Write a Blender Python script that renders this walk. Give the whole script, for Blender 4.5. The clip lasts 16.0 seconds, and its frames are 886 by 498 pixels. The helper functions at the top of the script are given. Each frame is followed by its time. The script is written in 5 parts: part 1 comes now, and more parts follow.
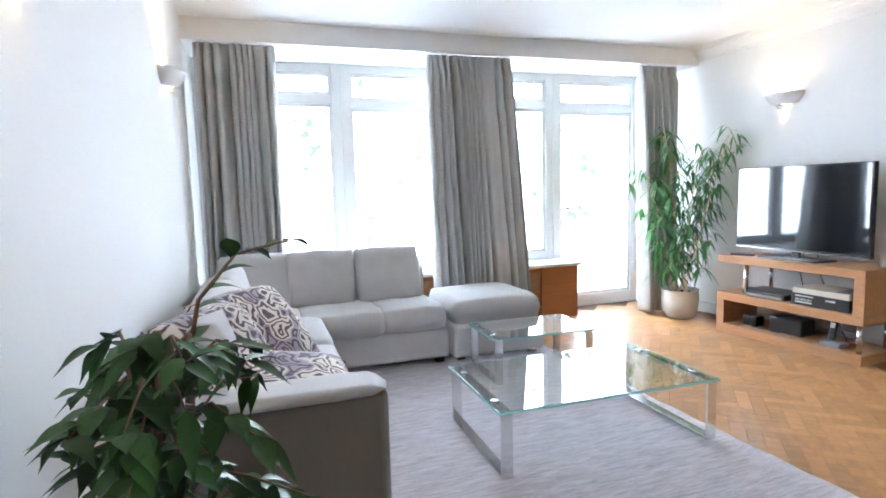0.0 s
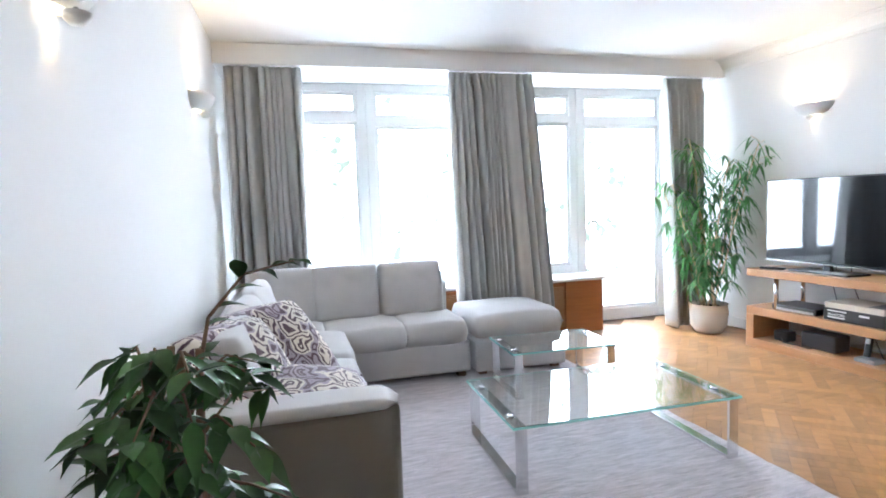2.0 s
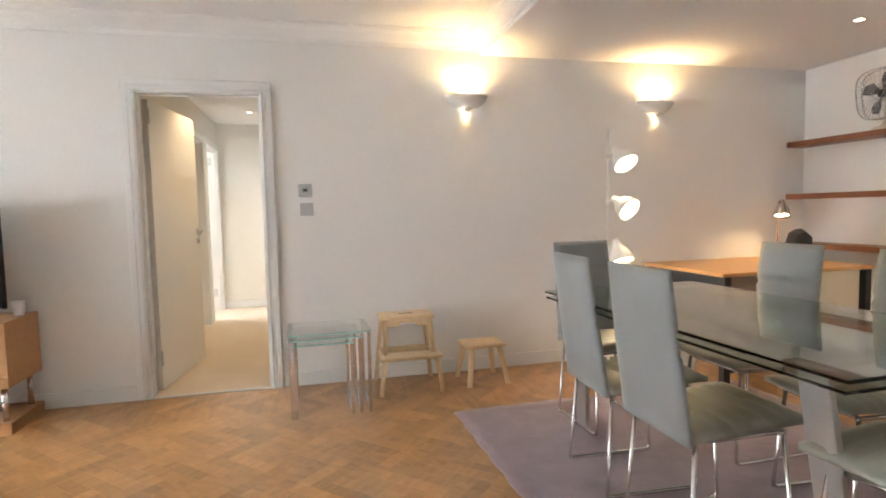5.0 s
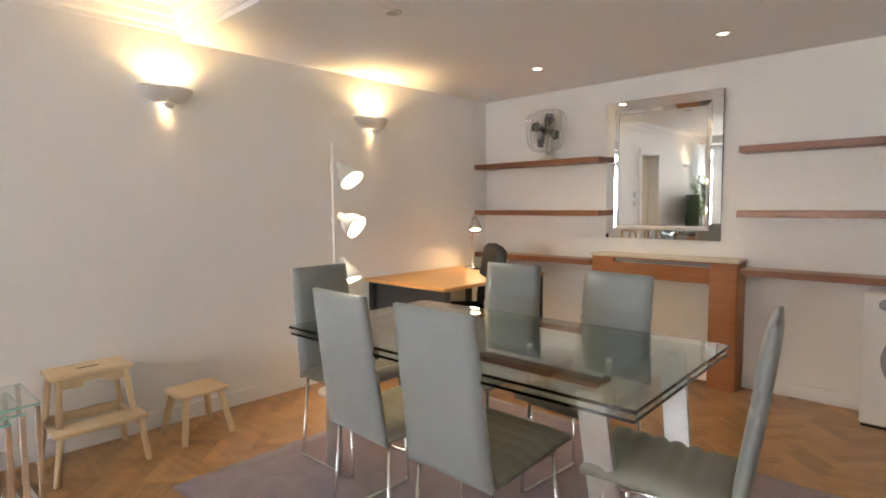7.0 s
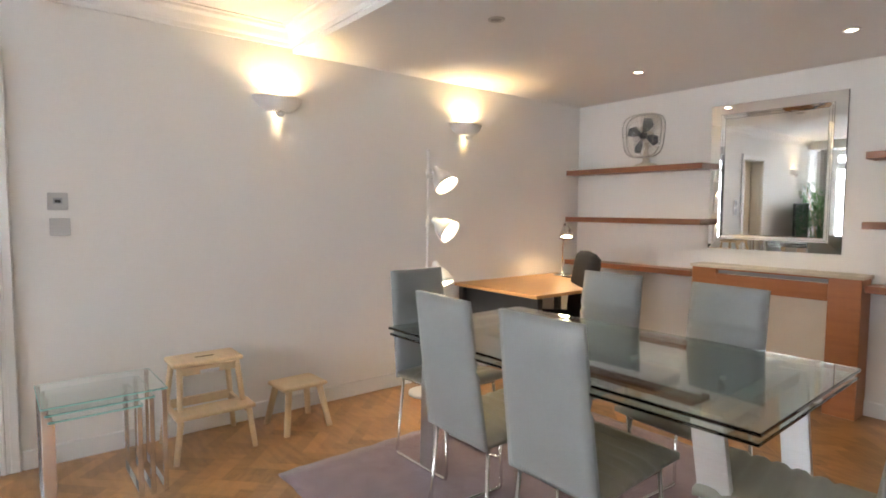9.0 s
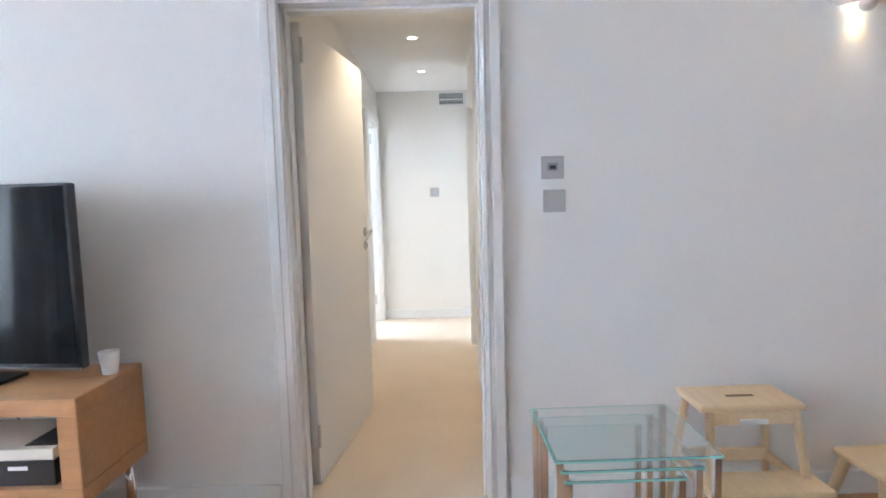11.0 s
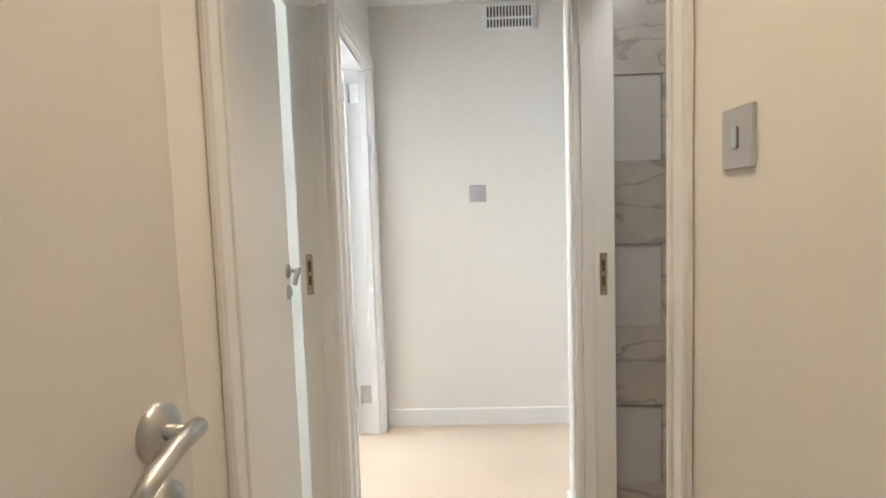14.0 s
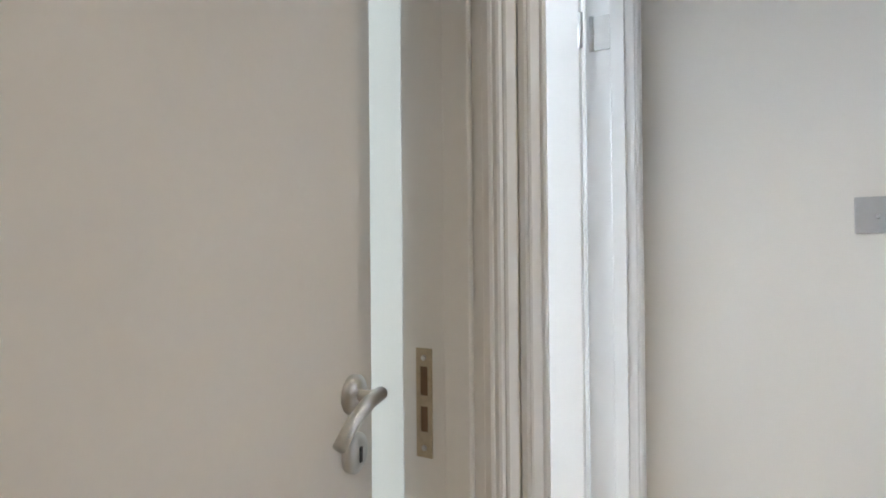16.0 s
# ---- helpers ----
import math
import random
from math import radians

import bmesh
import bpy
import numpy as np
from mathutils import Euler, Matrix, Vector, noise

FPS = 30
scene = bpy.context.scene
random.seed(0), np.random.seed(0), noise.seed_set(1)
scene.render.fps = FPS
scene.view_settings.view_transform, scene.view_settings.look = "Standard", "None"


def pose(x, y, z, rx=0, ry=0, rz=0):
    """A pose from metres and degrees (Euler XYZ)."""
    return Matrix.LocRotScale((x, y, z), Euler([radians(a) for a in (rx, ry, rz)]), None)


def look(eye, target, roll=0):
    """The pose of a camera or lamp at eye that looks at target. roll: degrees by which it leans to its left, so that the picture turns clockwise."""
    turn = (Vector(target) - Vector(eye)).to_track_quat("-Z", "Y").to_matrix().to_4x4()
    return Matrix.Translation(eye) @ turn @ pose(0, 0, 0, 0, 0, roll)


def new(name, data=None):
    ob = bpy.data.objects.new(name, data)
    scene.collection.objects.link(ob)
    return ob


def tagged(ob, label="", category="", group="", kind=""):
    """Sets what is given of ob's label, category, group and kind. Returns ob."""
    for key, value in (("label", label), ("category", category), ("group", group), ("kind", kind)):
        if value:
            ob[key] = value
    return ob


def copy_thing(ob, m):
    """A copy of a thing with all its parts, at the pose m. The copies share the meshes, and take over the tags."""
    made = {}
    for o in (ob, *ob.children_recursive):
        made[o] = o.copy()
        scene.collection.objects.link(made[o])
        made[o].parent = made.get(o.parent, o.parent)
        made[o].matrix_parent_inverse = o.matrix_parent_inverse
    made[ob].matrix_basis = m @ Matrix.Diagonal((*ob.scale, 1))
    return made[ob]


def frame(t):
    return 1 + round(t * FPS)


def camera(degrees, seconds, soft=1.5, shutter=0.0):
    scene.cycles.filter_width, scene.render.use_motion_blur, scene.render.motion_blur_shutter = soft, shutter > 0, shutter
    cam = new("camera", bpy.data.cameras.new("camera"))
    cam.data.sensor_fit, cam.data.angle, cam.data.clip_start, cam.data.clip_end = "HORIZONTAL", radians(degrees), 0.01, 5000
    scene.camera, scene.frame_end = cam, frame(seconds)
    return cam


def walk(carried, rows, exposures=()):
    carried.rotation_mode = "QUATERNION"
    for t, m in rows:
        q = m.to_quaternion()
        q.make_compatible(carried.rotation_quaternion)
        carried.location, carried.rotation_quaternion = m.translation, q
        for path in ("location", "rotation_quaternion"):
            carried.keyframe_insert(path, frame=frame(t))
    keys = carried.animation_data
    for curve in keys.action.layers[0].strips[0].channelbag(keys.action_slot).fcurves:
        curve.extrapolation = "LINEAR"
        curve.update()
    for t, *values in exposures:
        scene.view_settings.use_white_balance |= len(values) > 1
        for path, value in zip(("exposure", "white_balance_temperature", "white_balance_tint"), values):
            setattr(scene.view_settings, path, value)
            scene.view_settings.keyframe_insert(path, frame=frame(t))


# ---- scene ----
cam = camera(77.3, 16.0, soft=1.8)
PATH = [
    (0, (-0.235, 0.554, 1.22), (0.524, 2.392, 1.009), -1.5),
    (0.5, (-0.187, 0.489, 1.229), (0.522, 2.348, 1.026), -2.5),
    (1, (-0.175, 0.467, 1.234), (0.499, 2.342, 1.054), -2.8),
    (1.5, (-0.186, 0.474, 1.235), (0.468, 2.356, 1.064), -2.6),
    (2, (-0.184, 0.488, 1.237), (0.472, 2.37, 1.075), -2.0),
    (2.5, (-0.207, 0.514, 1.231), (0.452, 2.394, 1.047), -1.2),
    (3, (-0.24, 0.621, 1.229), (0.64, 2.403, 1.013), -1.4),
    (3.5, (-0.201, 0.733, 1.254), (1.092, 2.247, 1.069), -1.2),
    (4, (-0.065, 0.893, 1.249), (1.647, 1.916, 1.099), -0.1),
    (4.5, (0.012, 0.945, 1.326), (1.971, 1.298, 1.127), 0.0),
    (5, (0.097, 1.108, 1.2), (2.037, 0.64, 1.061), -1.3),
    (5.2, (0.168, 1.129, 1.195), (2.028, 0.402, 1.084), -1.3),
    (7.3, (0.549, 1.273, 1.341), (1.916, -0.178, 1.181), -0.3),
    (7.5, (0.547, 1.277, 1.346), (1.919, -0.169, 1.184), -0.2),
    (8, (0.535, 1.262, 1.344), (1.926, -0.167, 1.18), 0.0),
    (8.5, (0.543, 1.274, 1.346), (1.952, -0.136, 1.188), 0.3),
    (9, (0.596, 1.336, 1.326), (2.161, 0.099, 1.187), 0.4),
    (9.5, (0.806, 1.492, 1.322), (2.612, 0.652, 1.132), 0.8),
    (10, (1.077, 1.474, 1.254), (3.05, 1.234, 1.028), 0.2),
    (10.2, (1.205, 1.482, 1.237), (3.194, 1.384, 1.057), 0.3),
    (12.5, (3.303, 1.678, 1.279), (5.293, 1.741, 1.089), -2.2),
    (13, (3.739, 1.683, 1.283), (5.727, 1.791, 1.093), -1.0),
    (13.5, (4.153, 1.709, 1.279), (6.144, 1.796, 1.122), -1.4),
    (14, (4.537, 1.719, 1.269), (6.529, 1.793, 1.107), -1.9),
    (14.5, (4.91, 1.682, 1.255), (6.895, 1.907, 1.163), -1.5),
    (15, (5.282, 1.722, 1.27), (7.258, 2.032, 1.229), -4.5),
    (15.5, (5.605, 1.768, 1.264), (7.502, 2.4, 1.237), -1.9),
    (16, (5.897, 1.882, 1.23), (7.631, 2.878, 1.251), -0.5),
]
walk(cam, [(t, look(eye, target, roll)) for t, eye, target, roll in PATH],
     exposures=[(0, 0.95, 5550, 8), (2.8, 0.97, 5650, 8), (3.6, 0.95, 5850, 9), (4.4, 0.85, 6250, 10), (5.2, 0.70, 6750, 10), (7.3, 0.60, 6800, 10), (9.0, 0.62, 6450, 10), (10.2, 0.82, 5450, 9), (12.3, 0.80, 5550, 9), (14.0, 0.46, 5950, 9), (15.0, 0.46, 5800, 9), (16.0, 0.1, 5600, 9)])


# ---- world and large lights ----
world = bpy.data.worlds.new("sky")
scene.world = world
world.use_nodes = True
sky = world.node_tree.nodes.new("ShaderNodeTexSky")
sky.sky_type, sky.sun_disc = "NISHITA", False
sky.sun_elevation, sky.sun_rotation = radians(42), radians(200)
world.node_tree.links.new(sky.outputs[0], world.node_tree.nodes["Background"].inputs[0])
world.node_tree.nodes["Background"].inputs[1].default_value = 0.12
sun = new("sun", bpy.data.lights.new("sun", "SUN"))
sun.data.energy, sun.data.angle, sun.data.color = 1.2, radians(10), (1, 0.96, 0.9)
sun.matrix_world = look((0, 0, 30), (-8, 16, 0))
GARDEN_GLOW = 24.0
WARM = (1.0, 0.66, 0.30)


def lamp(name, kind, place, watts, color=WARM, aim=None, size=0.03, cone=90, blend=0.6):
    data = bpy.data.lights.new(name, kind)
    data.energy, data.color = watts, color
    if kind == "AREA":
        data.shape, data.size, data.size_y = "RECTANGLE", size[0], size[1]
    else:
        data.shadow_soft_size = size
    if kind == "SPOT":
        data.spot_size, data.spot_blend = radians(cone), blend
    ob = new(name, data)
    ob.matrix_world = look(place, aim) if aim else Matrix.Translation(place)
    return ob


# ---- materials ----
def mat(name, base, rough=0.6, metal=0.0, vary=0.06, scale=6.0, fine=120.0, bump=0.05, spec=0.5, stretch=(1, 1, 1), coat=0.0, dist=0.002, island=0.0, obrandom=0.0, sheen=0.0):
    m = bpy.data.materials.new(name)
    m.use_nodes = True
    n, l = m.node_tree.nodes, m.node_tree.links
    p = n["Principled BSDF"]
    p.inputs["Roughness"].default_value, p.inputs["Metallic"].default_value = rough, metal
    p.inputs["Specular IOR Level"].default_value = spec
    p.inputs["Coat Weight"].default_value = coat
    p.inputs["Sheen Weight"].default_value = sheen
    tc, mp = n.new("ShaderNodeTexCoord"), n.new("ShaderNodeMapping")
    mp.inputs["Scale"].default_value = stretch
    if obrandom:
        info, shift = n.new("ShaderNodeObjectInfo"), n.new("ShaderNodeVectorMath")
        l.new(tc.outputs["Object"], shift.inputs[0])
        l.new(info.outputs["Location"], shift.inputs[1])
        l.new(shift.outputs[0], mp.inputs[0])
    else:
        l.new(tc.outputs["Object"], mp.inputs[0])
    big, small = n.new("ShaderNodeTexNoise"), n.new("ShaderNodeTexNoise")
    big.inputs["Scale"].default_value, small.inputs["Scale"].default_value = scale, fine
    big.inputs["Detail"].default_value = 5
    for t in (big, small):
        l.new(mp.outputs[0], t.inputs["Vector"])
    add = n.new("ShaderNodeMath")
    add.operation = "ADD"
    l.new(big.outputs["Fac"], add.inputs[0])
    half = n.new("ShaderNodeMath")
    half.operation = "MULTIPLY"
    half.inputs[1].default_value = 0.6
    l.new(small.outputs["Fac"], half.inputs[0])
    l.new(half.outputs[0], add.inputs[1])
    last = add
    if island or obrandom:
        r = n.new("ShaderNodeNewGeometry").outputs["Random Per Island"] if island else n.new("ShaderNodeObjectInfo").outputs["Random"]
        k = n.new("ShaderNodeMath")
        k.operation = "MULTIPLY_ADD"
        k.inputs[1].default_value = island or obrandom
        l.new(r, k.inputs[0])
        l.new(add.outputs[0], k.inputs[2])
        last = k
    ramp = n.new("ShaderNodeMapRange")
    ramp.inputs["From Min"].default_value, ramp.inputs["From Max"].default_value = 0.35, 1.25 + (island or obrandom)
    ramp.inputs["To Min"].default_value, ramp.inputs["To Max"].default_value = 1 - vary * 2, 1 + vary * 2
    l.new(last.outputs[0], ramp.inputs[0])
    mul = n.new("ShaderNodeVectorMath")
    mul.operation = "SCALE"
    mul.inputs[0].default_value = base
    l.new(ramp.outputs[0], mul.inputs["Scale"])
    l.new(mul.outputs[0], p.inputs["Base Color"])
    b = n.new("ShaderNodeBump")
    b.inputs["Strength"].default_value, b.inputs["Distance"].default_value = bump, dist
    l.new(add.outputs[0], b.inputs["Height"])
    l.new(b.outputs[0], p.inputs["Normal"])
    return m


def glow(name, color, strength):
    m = bpy.data.materials.new(name)
    m.use_nodes = True
    p = m.node_tree.nodes["Principled BSDF"]
    p.inputs["Base Color"].default_value = (0.8, 0.8, 0.8, 1)
    p.inputs["Emission Color"].default_value = (*color, 1)
    p.inputs["Emission Strength"].default_value = strength
    return m


def glass(name, tint, rough=0.0):
    m = bpy.data.materials.new(name)
    m.use_nodes = True
    p = m.node_tree.nodes["Principled BSDF"]
    p.inputs["Base Color"].default_value = (*tint, 1)
    p.inputs["Transmission Weight"].default_value = 1
    p.inputs["Roughness"].default_value = rough
    p.inputs["IOR"].default_value = 1.5
    return m


WALL = mat("white_wall_paint", (0.80, 0.79, 0.765), 0.75, vary=0.012, scale=1.5, fine=260, bump=0.06)
CEIL = mat("ceiling_paint", (0.82, 0.815, 0.80), 0.85, vary=0.01, scale=1.2, fine=200, bump=0.05)
GLOSS = mat("white_gloss_paint", (0.80, 0.80, 0.79), 0.32, vary=0.012, scale=3, fine=60, bump=0.03)
DOORP = mat("door_eggshell_paint", (0.78, 0.765, 0.735), 0.42, vary=0.012, scale=2, fine=90, bump=0.04)
CREAM = mat("cream_wall_paint", (0.79, 0.765, 0.715), 0.7, vary=0.012, scale=1.5, fine=260, bump=0.06)
OAKF = mat("parquet_oak", (0.355, 0.185, 0.072), 0.30, vary=0.30, scale=5, fine=90, bump=0.08, stretch=(1, 6, 1), coat=0.15, island=0.5)
OAKP = mat("parquet_oak_block", (0.355, 0.185, 0.072), 0.30, vary=0.30, scale=5, fine=90, bump=0.08, stretch=(6, 1, 1), coat=0.15, obrandom=0.5)
DARKF = mat("parquet_joint", (0.10, 0.06, 0.03), 0.8)
CARPET = mat("beige_carpet", (0.62, 0.50, 0.36), 0.95, vary=0.05, scale=3, fine=420, bump=0.7, dist=0.006, sheen=0.3)
RUG = mat("lavender_grey_rug", (0.52, 0.48, 0.50), 0.95, vary=0.26, scale=45, fine=300, bump=0.8, dist=0.008, stretch=(0.25, 1.6, 1), sheen=0.3)
RUG2 = mat("mauve_rug", (0.23, 0.16, 0.18), 0.95, vary=0.14, scale=9, fine=260, bump=0.8, dist=0.008, sheen=0.3)
LINEN = mat("pale_grey_linen", (0.50, 0.48, 0.47), 0.9, vary=0.035, scale=6, fine=700, bump=0.35, dist=0.002, sheen=0.25)
# taupe arm cloth, its colour darkened further for the shade against the window
LINEN_SHADED = mat("taupe_linen_shaded", (0.165, 0.143, 0.118), 0.9, vary=0.04, scale=6, fine=700, bump=0.35, dist=0.002, sheen=0.2)
CURT = mat("grey_curtain_cloth", (0.50, 0.495, 0.47), 0.85, vary=0.07, scale=8, fine=300, bump=0.25, stretch=(4, 4, 0.6), sheen=0.2)
OAK = mat("honey_oak", (0.42, 0.22, 0.095), 0.42, vary=0.10, scale=5, fine=60, bump=0.08, stretch=(7, 0.8, 7))
CHERRY = mat("cherry_veneer", (0.34, 0.125, 0.04), 0.38, vary=0.10, scale=5, fine=60, bump=0.06, stretch=(0.8, 7, 7))
WALNUT = mat("walnut_shelf", (0.20, 0.075, 0.03), 0.4, vary=0.13, scale=5, fine=60, bump=0.07, stretch=(0.8, 7, 7))
BIRCH = mat("pale_birch", (0.66, 0.49, 0.29), 0.5, vary=0.06, scale=6, fine=60, bump=0.05, stretch=(1, 6, 6))
DESKW = mat("beech_desk_top", (0.55, 0.30, 0.12), 0.4, vary=0.06, scale=5, fine=60, bump=0.04, stretch=(6, 1, 6))
CHROME = mat("chrome", (0.75, 0.75, 0.76), 0.12, 1.0, vary=0.02, bump=0.01)
STEEL = mat("brushed_steel", (0.56, 0.56, 0.55), 0.32, 1.0, vary=0.04, fine=300, bump=0.05, stretch=(1, 1, 12))
PLATE = mat("satin_metal_plate", (0.48, 0.48, 0.48), 0.42, 0.4, vary=0.03, bump=0.03)
BRASSY = mat("worn_strike_metal", (0.50, 0.42, 0.30), 0.38, 1.0, vary=0.1, scale=40)
LEATH = mat("grey_leather", (0.235, 0.25, 0.248), 0.38, vary=0.04, scale=7, fine=160, bump=0.16)
LEATHT = mat("taupe_leather", (0.235, 0.225, 0.185), 0.38, vary=0.05, scale=7, fine=160, bump=0.16)
BLACKC = mat("black_fabric", (0.015, 0.014, 0.014), 0.85, vary=0.1, fine=400, bump=0.3)
BLACKP = mat("black_plastic", (0.018, 0.019, 0.022), 0.35, vary=0.06, bump=0.03)
GREYP = mat("grey_plastic", (0.28, 0.29, 0.31), 0.4, vary=0.04)
SCREEN = mat("tv_screen_glass", (0.006, 0.007, 0.009), 0.06, vary=0.0, bump=0.0, spec=0.8)
WHITEP = mat("white_enamel", (0.80, 0.80, 0.79), 0.3, vary=0.015, bump=0.02)
PLASTER = mat("plaster_sconce", (0.80, 0.79, 0.77), 0.75, vary=0.02, fine=150, bump=0.08)
POT = mat("cream_ceramic", (0.72, 0.70, 0.64), 0.35, vary=0.03)
SOIL = mat("potting_soil", (0.05, 0.035, 0.025), 0.95, vary=0.3, fine=200, bump=0.9, dist=0.01)
BARK = mat("brown_bark", (0.16, 0.10, 0.06), 0.85, vary=0.2, fine=120, bump=0.5, stretch=(1, 1, 0.3))
LEAFA = mat("ficus_leaf", (0.032, 0.085, 0.017), 0.48, vary=0.42, scale=14, fine=60, bump=0.1, spec=0.3, island=0.9)
LEAFB = mat("bamboo_leaf", (0.115, 0.27, 0.09), 0.4, vary=0.32, scale=10, fine=60, bump=0.1, island=0.9)
def marble_material():
    """Pale grey marble: soft clouds crossed by thin bent veins, each tile cut from another place."""
    m = mat("grey_marble", (0.40, 0.375, 0.345), 0.25, vary=0.14, scale=4, fine=14, bump=0.02, obrandom=0.6)
    n, l = m.node_tree.nodes, m.node_tree.links
    p = n["Principled BSDF"]
    old = p.inputs["Base Color"].links[0].from_socket
    tc, info, shift = n.new("ShaderNodeTexCoord"), n.new("ShaderNodeObjectInfo"), n.new("ShaderNodeVectorMath")
    shift.operation = "MULTIPLY_ADD"
    l.new(info.outputs["Location"], shift.inputs[0])
    shift.inputs[1].default_value = (3.1, 3.7, 2.9)
    l.new(tc.outputs["Object"], shift.inputs[2])
    turn, veins = n.new("ShaderNodeMapping"), n.new("ShaderNodeTexNoise")
    turn.inputs["Rotation"].default_value = (0.7, 0, 0)
    turn.inputs["Scale"].default_value = (1, 0.45, 1.3)
    l.new(shift.outputs[0], turn.inputs[0])
    l.new(turn.outputs[0], veins.inputs["Vector"])
    veins.inputs["Scale"].default_value, veins.inputs["Detail"].default_value, veins.inputs["Distortion"].default_value = 5.0, 7, 0.9
    off, size, line = n.new("ShaderNodeMath"), n.new("ShaderNodeMath"), n.new("ShaderNodeMapRange")
    off.operation, off.inputs[1].default_value = "SUBTRACT", 0.5
    size.operation = "ABSOLUTE"
    l.new(veins.outputs["Fac"], off.inputs[0])
    l.new(off.outputs[0], size.inputs[0])
    l.new(size.outputs[0], line.inputs[0])
    line.inputs["From Min"].default_value, line.inputs["From Max"].default_value = 0.0, 0.028
    line.inputs["To Min"].default_value, line.inputs["To Max"].default_value = 0.55, 0.0
    mix = n.new("ShaderNodeMix")
    mix.data_type = "RGBA"
    l.new(line.outputs[0], mix.inputs["Factor"])
    l.new(old, mix.inputs[6])
    mix.inputs[7].default_value = (0.16, 0.14, 0.12, 1)
    l.new(mix.outputs[2], p.inputs["Base Color"])
    return m


MARBLE = marble_material()
CARDB = mat("cream_card", (0.62, 0.56, 0.46), 0.7, vary=0.04)
PRINT = mat("white_print", (0.75, 0.75, 0.74), 0.6, vary=0.0)
PANE = glass("window_glass", (1, 1, 1))
EDGEG = mat("aqua_glass_edge", (0.30, 0.62, 0.58), 0.15, vary=0.05, bump=0.0)
GREENG = glass("green_edge_glass", (0.95, 1.0, 0.99))
GREYG = glass("grey_green_glass", (0.80, 0.88, 0.85))
MIRROR = mat("mirror_silver", (0.92, 0.93, 0.93), 0.02, 1.0, vary=0.0, bump=0.0)
BULB = glow("warm_bulb", (1.0, 0.80, 0.50), 30)
LENS = glow("frosted_lamp_glass", (1.0, 0.78, 0.48), 5)
DOWN = glow("downlight_bulb", (1.0, 0.86, 0.65), 12)
COVE = mat("radiator_white", (0.74, 0.72, 0.69), 0.5, vary=0.02)


def pattern_cloth():
    """Cream cloth with a printed scroll of plum leaves."""
    m = mat("scroll_print_cloth", (0.62, 0.56, 0.48), 0.9, vary=0.04, fine=600, bump=0.3, sheen=0.2)
    n, l = m.node_tree.nodes, m.node_tree.links
    p = n["Principled BSDF"]
    old = p.inputs["Base Color"].links[0].from_socket
    tc, wave, vor = n.new("ShaderNodeTexCoord"), n.new("ShaderNodeTexNoise"), n.new("ShaderNodeTexVoronoi")
    wave.inputs["Scale"].default_value = 7
    mixv = n.new("ShaderNodeVectorMath")
    mixv.operation = "MULTIPLY_ADD"
    mixv.inputs[1].default_value = (0.16, 0.16, 0.16)
    l.new(tc.outputs["Object"], wave.inputs["Vector"])
    l.new(wave.outputs["Color"], mixv.inputs[0])
    l.new(tc.outputs["Object"], mixv.inputs[2])
    vor.feature, vor.inputs["Scale"].default_value = "DISTANCE_TO_EDGE", 10
    l.new(mixv.outputs[0], vor.inputs["Vector"])
    cell = n.new("ShaderNodeTexVoronoi")
    cell.inputs["Scale"].default_value = 10
    l.new(mixv.outputs[0], cell.inputs["Vector"])
    ring = n.new("ShaderNodeMath")
    ring.operation = "PINGPONG"
    ring.inputs[1].default_value = 0.11
    l.new(vor.outputs["Distance"], ring.inputs[0])
    line = n.new("ShaderNodeMapRange")
    line.inputs["From Min"].default_value, line.inputs["From Max"].default_value = 0.055, 0.075
    l.new(ring.outputs[0], line.inputs[0])
    fill = n.new("ShaderNodeMapRange")
    fill.inputs["From Min"].default_value, fill.inputs["From Max"].default_value = 0.55, 0.6
    l.new(cell.outputs["Color"], fill.inputs[0])
    a, b = n.new("ShaderNodeMix"), n.new("ShaderNodeMix")
    a.data_type = b.data_type = "RGBA"
    l.new(fill.outputs[0], a.inputs["Factor"])
    l.new(old, a.inputs[6])
    a.inputs[7].default_value = (0.30, 0.25, 0.29, 1)
    l.new(line.outputs[0], b.inputs["Factor"])
    l.new(a.outputs[2], b.inputs[6])
    b.inputs[7].default_value = (0.07, 0.035, 0.05, 1)
    l.new(b.outputs[2], p.inputs["Base Color"])
    return m


PATTERN = pattern_cloth()


